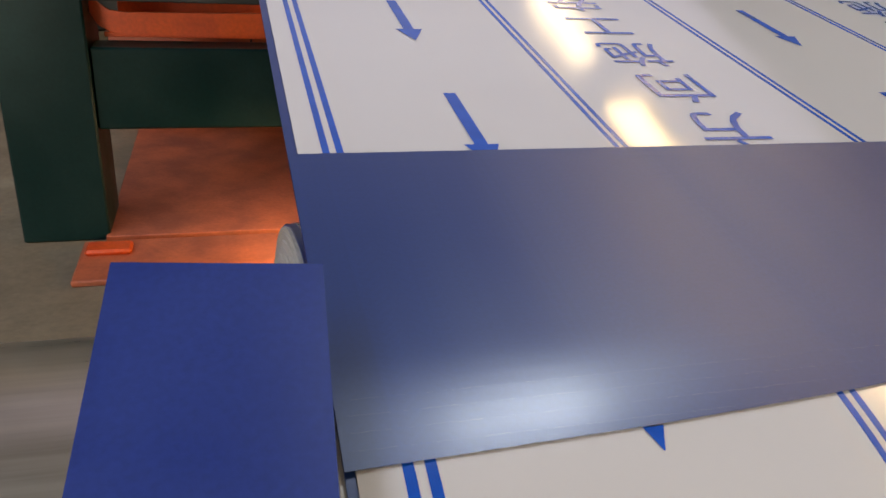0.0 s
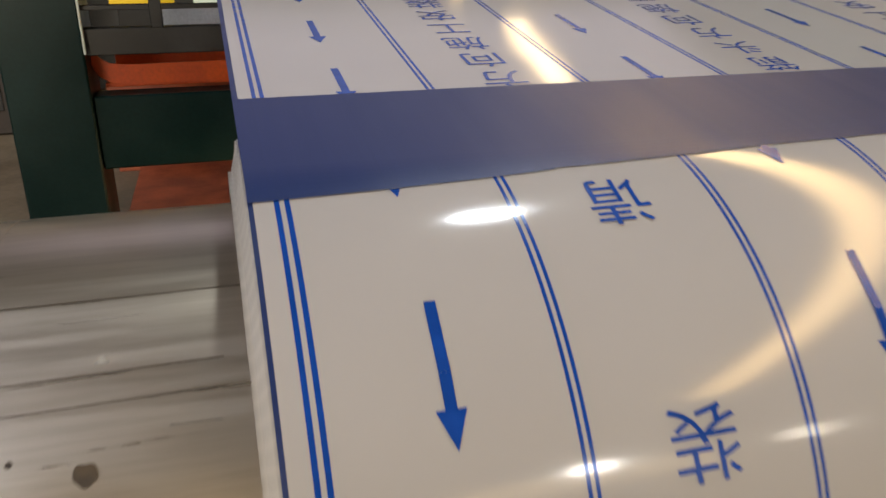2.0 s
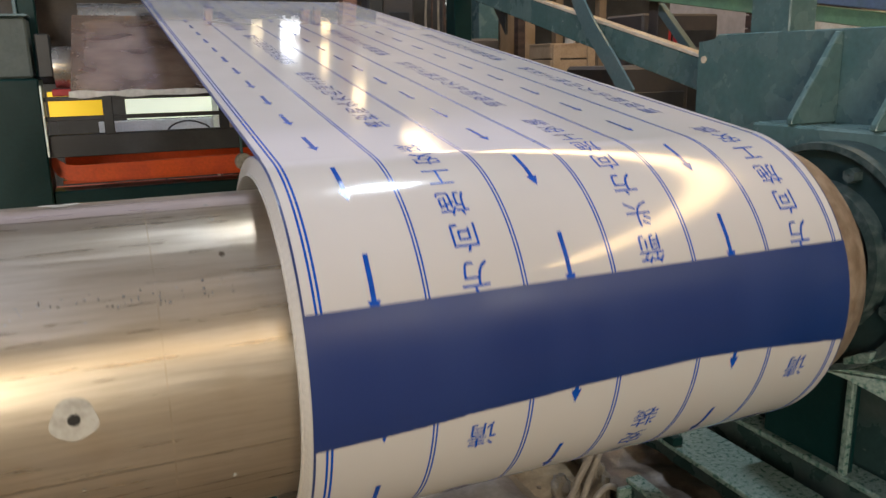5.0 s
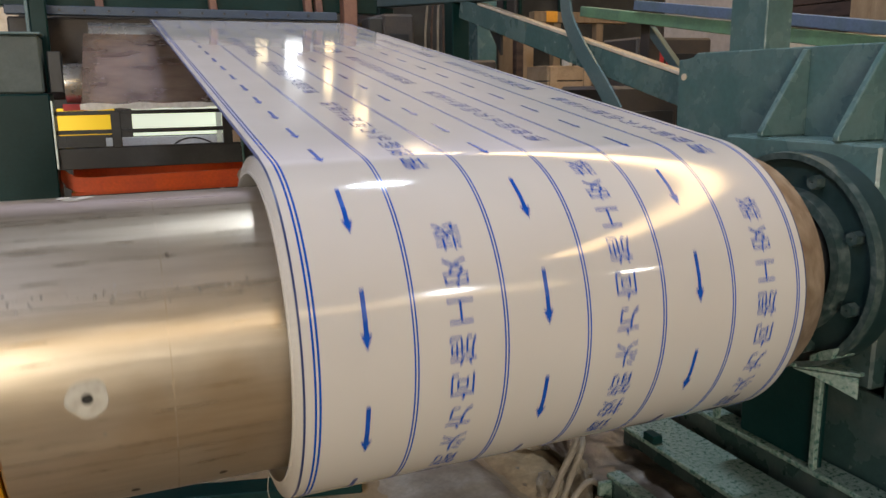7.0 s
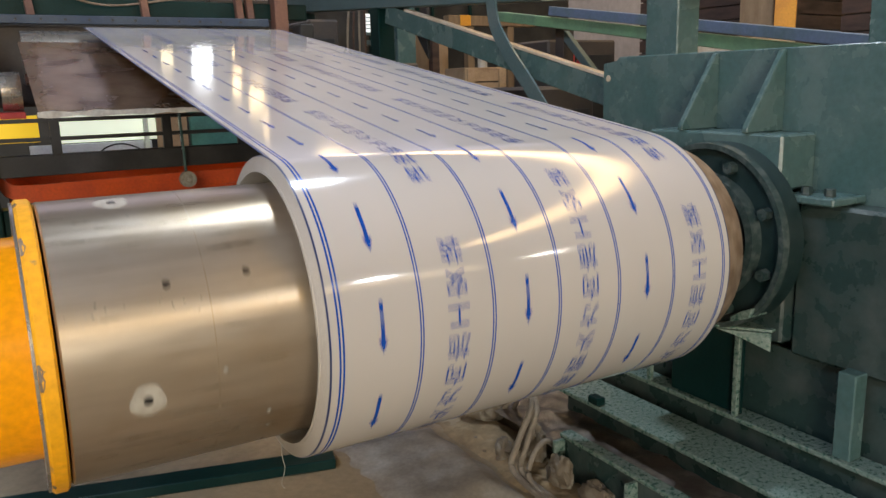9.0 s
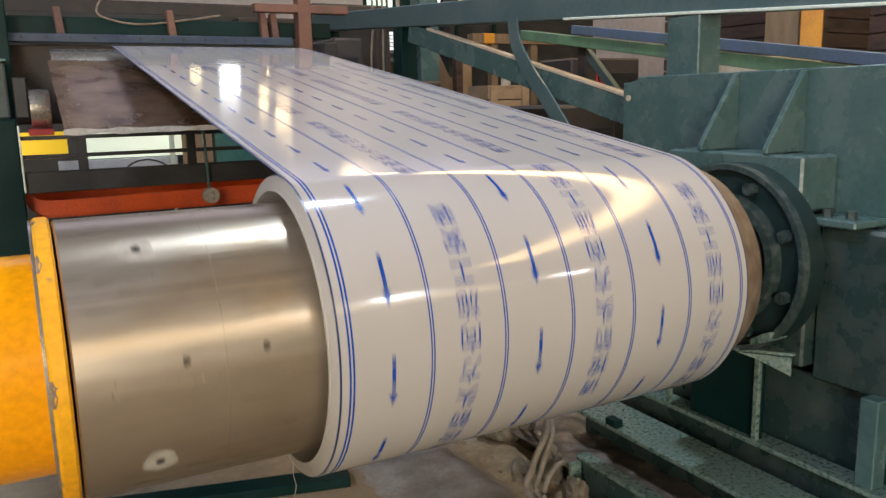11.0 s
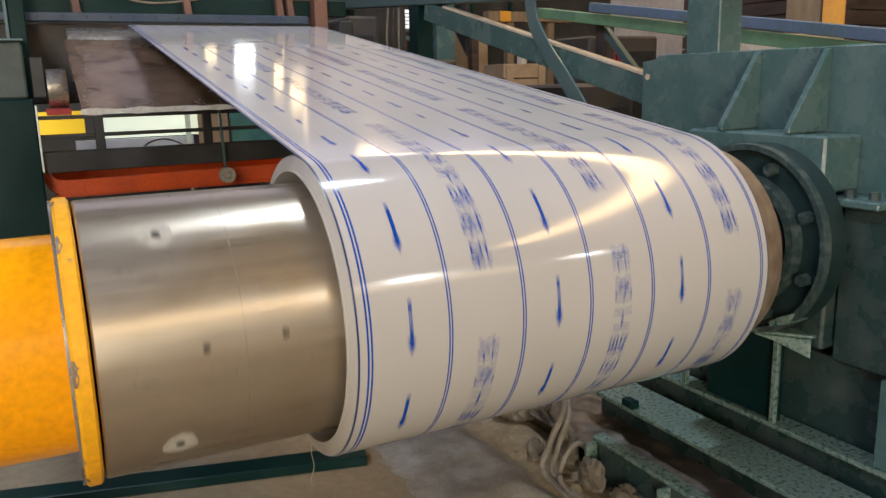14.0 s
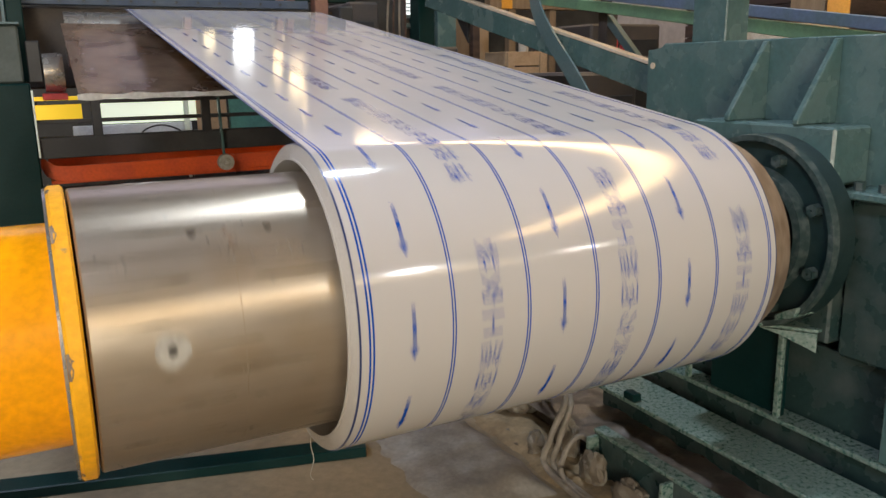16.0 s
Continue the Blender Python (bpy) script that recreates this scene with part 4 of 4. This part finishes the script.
bm.faces.new(prev)
apart("curved_strut", bm, BLUE_GREY, "curved flat grey strut")

gr = thing("green_rack", (3.2, 2.0, FLOOR), "light green and blue painted rack beams behind the gantry", "rack")
RO = Vector((-3.2, -2.0, -FLOOR))
for name, a, b, w, h, m in (("green_beam", (3.2, 3.7, 2.065), (3.2, -0.5, 1.448), .08, .075, LIGHT_GREEN), ("blue_cap", (3.17, 3.0, 2.045), (3.17, -0.5, 1.53), .05, .065, worn("violet_blue_paint", (0.10, 0.135, 0.20), (0.075, 0.12, 0.12))),
                            ("rack_post", (3.3, 3.0, FLOOR), (3.3, 3.0001, 1.93), .1, .1, DARK_CLUTTER), ("rack_post", (3.3, -0.45, FLOOR), (3.3, -0.4499, 1.43), .1, .1, DARK_CLUTTER),
                            ("brace", (3.28, 3.05, 1.95), (3.28, 2.2, 1.2), .05, .06, BLUE_GREY)):
    bm = bar_bm(a, b, w, h, 0.004)
    bmesh.ops.translate(bm, verts=bm.verts, vec=RO)
    part(name, bm, m, gr)


def crate(at, size, turn, material, label):
    """A crate of boards on battens."""
    t = thing("wooden_crate", at, label, "crate", "crates behind the gantry")
    t.rotation_euler.z = radians(turn)
    x, y, z = size[0] / 2, size[1] / 2, size[2]
    part("core", box_bm((-x + .02, -y + .02, 0.02), (x - .02, y - .02, z - .02), 0), DARK_CLUTTER, t)
    n = max(2, int(z / 0.13))
    for k in range(n):
        a, b = z * k / n + 0.006, z * (k + 1) / n - 0.006
        part("board", box_bm((-x, -y, a), (x, -y + .02, b), 0.003), material, t)
        part("board", box_bm((-x, -y + .022, a), (-x + .02, y, b), 0.003), material, t)
    for s in (-1, 1):
        part("batten", box_bm((s * (x - .06) - .04, -y - .022, 0), (s * (x - .06) + .04, -y - .002, z), 0.003), material, t)
    part("lid", box_bm((-x, -y, z - .018), (x, y, z + .012), 0.003), material, t)
    return t


DARK_BROWN = worn("dark_brown_boards", (0.075, 0.042, 0.03), (0.04, 0.025, 0.02), 0.6, 0, 3, 0.5, 0.4, 30, 0.15, (1, 1, 5))
PLY = worn("plywood", (0.22, 0.15, 0.085), (0.15, 0.10, 0.06), 0.7, 0, 3, 0.5, 0.3, 40, 0.2, (5, 5, 0.6))
OCHRE = worn("ochre_paint", (0.62, 0.28, 0.03), (0.48, 0.20, 0.03), 0.5, 0, 4)
crate((5.9, 0.6, FLOOR), (0.9, 3.2, 2.7), 0, DARK_BROWN, "tall dark brown wooden crate on the floor")
crate((6.4, 3.9, FLOOR), (1.2, 1.8, 2.9), 4, DARK_BROWN, "tall dark brown wooden crate on the floor")
crate((4.35, 2.3, FLOOR), (0.7, 0.5, 1.69), 2, PALE_WOOD, "pale wooden crate on the floor")
crate((3.89, 5.2, FLOOR), (0.5, 0.4, 1.58), 0, CARD, "dull brown wooden crate on the floor")


def sheet(at, w, h, thick, turn, material, label, category="panel"):
    """An upright sheet with two battens on its back and a foot."""
    t = thing("standing_sheet", at, label, category, "sheets leaning behind the gantry")
    t.rotation_euler.z = radians(turn)
    part("panel", box_bm((-w / 2, -thick / 2, 0.04), (w / 2, thick / 2, h), 0.004), material, t)
    for s in (-1, 1):
        part("batten", box_bm((s * w * 0.3 - 0.03, thick / 2 + 0.002, 0.04), (s * w * 0.3 + 0.03, thick / 2 + 0.04, h - 0.03), 0.003), DARK_BROWN, t)
    part("foot", box_bm((-w / 2, -0.12, 0), (w / 2, 0.12, 0.038), 0.003), DARK_BROWN, t)
    return t


for x, y, w, h, m, lab in ((3.99, 6.5, 0.22, 2.02, PLY, "upright tan plywood sheet"), (4.24, 6.56, 0.24, 1.95, CARD, "upright brown board sheet"),
                           (3.43, 6.4, 0.16, 2.07, OCHRE, "upright narrow orange painted sheet"), (5.04, 2.68, 0.26, 2.9, PLY, "tall upright tan plywood sheet"),
                           (5.06, 2.42, 0.16, 2.9, OCHRE, "tall narrow ochre painted sheet")):
    sheet((x, y, FLOOR), w, h, 0.03, 0 if y > 5 else -60, m, lab)
for x, y, w, h, m, lab in ((3.05, 5.2, 0.20, 2.7, GREEN, "thick green painted post"), (3.97, 6.2, 0.09, 2.05, DARK_BROWN, "slim dark brown post"),
                           (3.66, 6.9, 0.10, 3.2, GREEN_DARK, "slim dark green post"), (4.35, 6.05, 0.09, 2.18, PLY, "tan wooden post"), (4.9, 6.05, 0.09, 2.18, PLY, "tan wooden post")):
    t = thing("standing_post", (x, y, FLOOR), lab + " behind the gantry", "post", "posts behind the gantry")
    part("shaft", box_bm((-w / 2, -w / 2, 0), (w / 2, w / 2, h - FLOOR), 0.004), m, t)
    part("base", box_bm((-w, -w, 0), (w, w, 0.02), 0.003), BLACK, t)
beam = thing("wooden_beam", (4.5, 6.05, 2.18), "tan wooden beam lying on two posts", "beam")
part("plank", box_bm((-0.45, -0.06, 0.0), (0.75, 0.06, 0.11), 0.004), PLY, beam)
part("strap", box_bm((-0.30, -0.064, -0.001), (-0.16, 0.064, 0.114), 0.003), OCHRE, beam, "ochre strap round the beam")


def louvre(name, x, y, z, w, h, colour, strength, slats, label):
    """A glowing pane in a frame on two legs, with level slats."""
    t = thing(name, (x, y, FLOOR), label, "window")
    z -= FLOOR
    part("pane", box_bm((-w / 2, 0, z), (w / 2, 0.01, z + h), 0), glow(name + "_daylight", colour, strength), t)
    for k in range(slats):
        c = z + h * (k + 1) / (slats + 1)
        part("slat", box_bm((-w / 2, -0.012, c - 0.006), (w / 2, -0.002, c + 0.006), 0), BLUE_GREY, t)
    for s in (-1, 1):
        part("leg", box_bm((s * (w / 2 + .02) - .02, -.015, 0), (s * (w / 2 + .02) + .02, .025, z + h + 0.03), 0.003), GREEN_DARK, t)
    part("sill", box_bm((-w / 2, -.02, z - .04), (w / 2, .03, z - .002), 0.003), BLUE_GREY, t)


louvre("slatted_window", 3.63, 7.4, 2.20, 0.36, 0.22, (0.86, 0.93, 0.95), 0.8, 4, "white daylit slatted opening behind the gantry")
louvre("green_window", 3.64, 7.6, 2.62, 0.36, 0.45, (0.66, 0.86, 0.76), 0.7, 0, "pale green daylit pane high behind the gantry")
louvre("white_window", 4.36, 7.6, 2.66, 0.30, 0.45, (0.95, 0.97, 0.97), 0.95, 0, "white daylit pane high behind the gantry")
# an orange panel, not an opening; its brightness is put in as emission
louvre("ochre_panel", 5.05, 7.6, 2.66, 0.55, 0.45, (0.95, 0.62, 0.12), 0.5, 0, "ochre panel high behind the gantry, brightened by its own glow")
shelf = thing("steel_shelf", (3.45, 6.7, FLOOR), "blue-grey steel shelf on thin legs", "shelf")
part("board", box_bm((-0.2, -0.12, 1.90), (0.2, 0.12, 1.95), 0.003), BLUE_GREY, shelf)
for x in (-0.19, 0.19):
    part("leg", box_bm((x - 0.015, -0.1, 0), (x + 0.015, 0.1, 1.898), 0.003), BLUE_GREY, shelf)
for k in range(4):
    x = 2.40 + 0.05 * k
    t = link("hanging_cable", tube_bm(bezier_points([(x, 5.0, 2.75), (x + 0.01, 4.98, 2.3), (x - 0.015 + 0.01 * k, 4.99, 1.9), (x + 0.02, 5.0, 1.3), (x, 5.0, FLOOR + 0.06), (x + 0.01, 5.0, FLOOR - 0.08)]), 0.011, 6), DARK_BROWN if k % 2 else RUBBER, None, "", True)
    tagged(t, "dark hanging cable beside the machine", "cable", "cables behind the strip")
# near-black boxes form a dark backdrop; the darkness is in their colour
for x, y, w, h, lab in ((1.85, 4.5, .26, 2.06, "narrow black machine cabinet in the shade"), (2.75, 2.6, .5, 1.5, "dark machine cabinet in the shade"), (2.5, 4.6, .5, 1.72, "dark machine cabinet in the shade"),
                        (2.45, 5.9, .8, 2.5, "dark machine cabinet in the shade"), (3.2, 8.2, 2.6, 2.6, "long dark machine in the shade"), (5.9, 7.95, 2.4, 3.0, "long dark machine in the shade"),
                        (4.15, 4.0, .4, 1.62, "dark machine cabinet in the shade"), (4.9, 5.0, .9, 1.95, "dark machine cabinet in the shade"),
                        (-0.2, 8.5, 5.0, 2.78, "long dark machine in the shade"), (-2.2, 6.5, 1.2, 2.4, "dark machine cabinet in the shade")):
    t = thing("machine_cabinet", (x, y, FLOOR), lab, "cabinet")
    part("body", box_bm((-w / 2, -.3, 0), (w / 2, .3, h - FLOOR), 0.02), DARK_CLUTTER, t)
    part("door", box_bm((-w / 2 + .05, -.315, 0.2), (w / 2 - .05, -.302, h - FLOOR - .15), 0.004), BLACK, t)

def can(at, r, h, material, label):
    t = thing("paint_can", at, label, "can")
    for name, prof, m in (("body", [(0, .001), (0, r), (h, r), (h, .001)], material), ("rim", [(h, r * .8), (h, r * 1.04), (h + .01, r * 1.04), (h + .01, r * .8)], CHROME)):
        bm = turned_bm(prof, 24)
        bmesh.ops.rotate(bm, verts=bm.verts, matrix=Matrix.Rotation(radians(-90), 3, "Y"))
        part(name, bm, m, t, "", True)


can((4.06, 3.9, 1.62), 0.06, 0.16, RED_THING, "red can standing on a dark cabinet")
can((4.22, 3.9, 1.62), 0.05, 0.10, RED_THING, "small red can standing on a dark cabinet")
can((3.98, 5.2, 1.692), 0.05, 0.12, CHALK, "pale can standing on a crate")


# ---- loose blue sample, drawn down out of the way ----
sample = thing("sample_sheet", (0, 0, 0), "small dark blue coated steel sample sheet", "sample sheet")
part("sheet", prism_bm([(-0.04, 0), (0.04, 0), (0.04, -0.15), (-0.04, -0.15)], "y", -0.0004, 0.0004, 0), SWATCH, sample)

# ---- what is printed on the film ----
WORDS = "请按箭头方向施工安装"
BAND = (-0.181, 0.056)
PERIOD, PITCH, ARROW = 0.898, 0.0755, 0.2245


def glyph_mesh(ch):
    """One character, its top towards the coil."""
    cu = bpy.data.curves.new("glyph", "FONT")
    cu.body, cu.size, cu.align_x, cu.resolution_u = ch, 0.0625, "CENTER", 3
    ob = bpy.data.objects.new("glyph", cu)
    scene.collection.objects.link(ob)
    src = ob.evaluated_get(bpy.context.evaluated_depsgraph_get()).to_mesh()
    bm = bmesh.new()
    bm.from_mesh(src)
    bpy.data.objects.remove(ob)
    xs, ys = [v.co.x for v in bm.verts], [v.co.y for v in bm.verts]
    cx, cy = (min(xs) + max(xs)) / 2, 0.0238
    for v in bm.verts:
        v.co = Vector((cx - v.co.x, cy - v.co.y, 0))
    me = bpy.data.meshes.new("printed_character")
    bm.to_mesh(me)
    bm.free()
    me.materials.append(INK)
    return me


def arrow_mesh(lo, hi):
    """The stretch of an arrow from lo to hi, as metres from its tail; the point is at 0.112."""
    bm = bmesh.new()
    w, hw, neck, tip = 0.0046, 0.0118, 0.083, 0.112
    mid = (lo + hi) / 2

    def quad(a, b, wa, wb):
        bm.faces.new([bm.verts.new((x, mid - s, 0)) for x, s in ((-wa, a), (wa, a), (wb, b), (-wb, b))])
    if lo < neck:
        quad(lo, min(hi, neck), w, w)
    if hi > neck:
        a = max(lo, neck)
        quad(a, hi, hw * (tip - a) / (tip - neck), max(hw * (tip - hi) / (tip - neck), 0.0003))
    me = bpy.data.meshes.new("printed_arrow")
    bm.to_mesh(me)
    bm.free()
    me.materials.append(INK)
    return me


S_IN, S_OUT, S_END = -STRIP_END + 0.06, R * 2.75, R * 3.5
TICKS = [i / 10 for i in range(161)]
TRAVEL = [travel(t) for t in TICKS]


def band_edge(x):
    """The waving cut of the film below the bare band."""
    p = ((0.0, 0.056), (0.13, 0.052), (0.22, 0.047), (0.3, 0.040), (0.42, 0.035), (0.5, 0.029), (0.79, 0.020), (0.95, 0.026), (1.2, 0.046))
    for (x0, s0), (x1, s1) in zip(p, p[1:]):
        if x <= x1:
            return s0 + (s1 - s0) * (x - x0) / (x1 - x0)
    return p[-1][1]


def ride(ob, s0, lift, x=0.0):
    """Keys a piece that starts at s0 and goes with the film: it waits in the feed, runs down the strip, goes round, and is covered."""
    rows, last = [], None
    for i, t in enumerate(TICKS):
        s = s0 + TRAVEL[i]
        c = min(max(s, S_IN), S_END)
        near = -0.35 < c < S_OUT
        if i in (0, 160) or (S_IN < s < S_END and (near or i % 3 == 0)) or any(0 <= j <= 160 and (s0 + TRAVEL[j] > S_IN) != (s > S_IN) for j in (i - 1, i + 1)) \
                or any(0 <= j <= 160 and (s0 + TRAVEL[j] < S_END) != (s < S_END) for j in (i - 1, i + 1)):
            sink = lift - 0.012 * min(max((c - S_OUT) / (S_END - S_OUT), 0), 1)
            if s <= S_IN:
                sink = -0.02
            rows.append((t, pose(0, 0, -ZC) @ on_film(x, c, sink)))
    walk(ob, rows)


print_parent = thing("film_print", (0, 0, ZC), "blue printed arrows and characters on the white film", "print")


def motions():
    reach = TRAVEL[-1]
    walk(reel, [(t, pose(0, 0, ZC, theta(t))) for t in TICKS])
    glyphs = {ch: glyph_mesh(ch) for ch in WORDS}
    for k in range(-40, 4):
        for i, ch in enumerate(WORDS):
            for c in (1, 3, 5):
                s0 = 0.095 + k * PERIOD - i * PITCH + (-0.16 if c == 3 else 0.0)
                if s0 + reach < S_IN or s0 > R * 2.6 or -0.19 < s0 < (0.06 if c < 5 else 0.05):
                    continue
                ob = new("printed_character", glyphs[ch])
                ob.parent = print_parent
                ride(ob, s0, 0.0006, (column_x(c) + column_x(c + 1)) / 2)
    shared = {}
    for k in range(-150, 8):
        tail = 0.176 + k * ARROW
        for lo, hi in ((0.0, 0.056), (0.056, 0.112)):
            for c in (0, 2, 4):
                x = (column_x(c) + column_x(c + 1)) / 2
                a, z, edge = lo, hi, band_edge(x)
                # the cut edges of the film end an arrow
                if tail + z > BAND[0] and tail + a < edge:
                    if tail + a < BAND[0] - 0.004:
                        z = min(z, BAND[0] - tail)
                    elif tail + z > edge + 0.002:
                        a = edge - tail
                    else:
                        continue
                s0 = tail + (a + z) / 2
                if s0 + reach < S_IN or s0 > R * 2.6:
                    continue
                if (a, z) not in shared:
                    shared[a, z] = arrow_mesh(a, z)
                ob = new("printed_arrow", shared[a, z])
                ob.parent = print_parent
                ride(ob, s0, 0.0005, x)
    n = 30
    step = (BAND[1] - BAND[0]) / n
    for i in range(n):
        lo = BAND[0] + step * i
        mid = lo + step / 2
        xs = [W * k / 48 for k in range(49)]
        cut = [min(lo + step, band_edge(x)) for x in xs]
        if min(cut) > lo + step - 1e-6:
            # whole slats tuck a little under the next one
            bm = bmesh.new()
            bm.faces.new([bm.verts.new((x, mid - s, 0.0002)) for x, s in ((0, lo + step + 0.0006), (W, lo + step + 0.0006), (W, lo), (0, lo))])
            ride(link("bare_slat", bm, BLUE, bare, "bare dark blue coating where the film is cut away"), mid, 0.0007 + 0.00001 * i)
            continue
        runs = []
        for k in range(48):
            if cut[k] > lo and cut[k + 1] > lo:
                if runs and runs[-1][-1] == k - 1:
                    runs[-1].append(k)
                else:
                    runs.append([k])
        for run in runs:
            bm = bmesh.new()
            for k in run:
                q = [bm.verts.new((x, mid - s, 0.0002)) for x, s in ((xs[k], cut[k]), (xs[k + 1], cut[k + 1]), (xs[k + 1], lo), (xs[k], lo))]
                bm.faces.new(q)
            bmesh.ops.remove_doubles(bm, verts=bm.verts, dist=1e-6)
            ob = link("bare_slat", bm, BLUE, bare, "bare dark blue coating where the film is cut away")
            ride(ob, mid, 0.0007 + 0.00001 * i)
    # the sample goes with the held view, then drops
    walk(sample, sample_rows())


bare = thing("bare_band", (0, 0, ZC), "bare dark blue coated band between two ends of film", "steel band")


def sample_rows():
    return [(t, pose(x, y, z, rx, ry, rz)) for t, x, y, z, rx, ry, rz in SAMPLE]


SAMPLE = [(0.0, -0.039, -0.042, 1.405, -71.5, 2.7, -3.0),
          (0.3, -0.040, -0.043, 1.404, -71.1, 3.3, -2.5),
          (0.5, -0.041, -0.041, 1.404, -70.8, 2.9, -2.4),
          (0.7, -0.042, -0.063, 1.410, -70.4, 7.5, -0.8),
          (0.8, -0.042, -0.070, 1.406, -70.3, 6.6, -1.2),
          (0.9, -0.046, -0.092, 1.396, -70.0, 10.1, 0.1),
          (1.0, -0.066, -0.138, 1.361, -69.7, 11.5, 0.6),
          (1.1, -0.071, -0.193, 1.312, -68.6, 18.9, 3.4),
          (1.3, -0.320, -0.620, 0.900, -40.0, 0.0, -20.0),
          (1.5, -0.350, -0.900, 0.350, -70.0, 0.0, -20.0),
          (1.7, -0.350, -1.200, 0.102, -90.0, 0.0, -20.0),
          (16.0, -0.350, -1.200, 0.102, -90.0, 0.0, -20.0)]
motions()
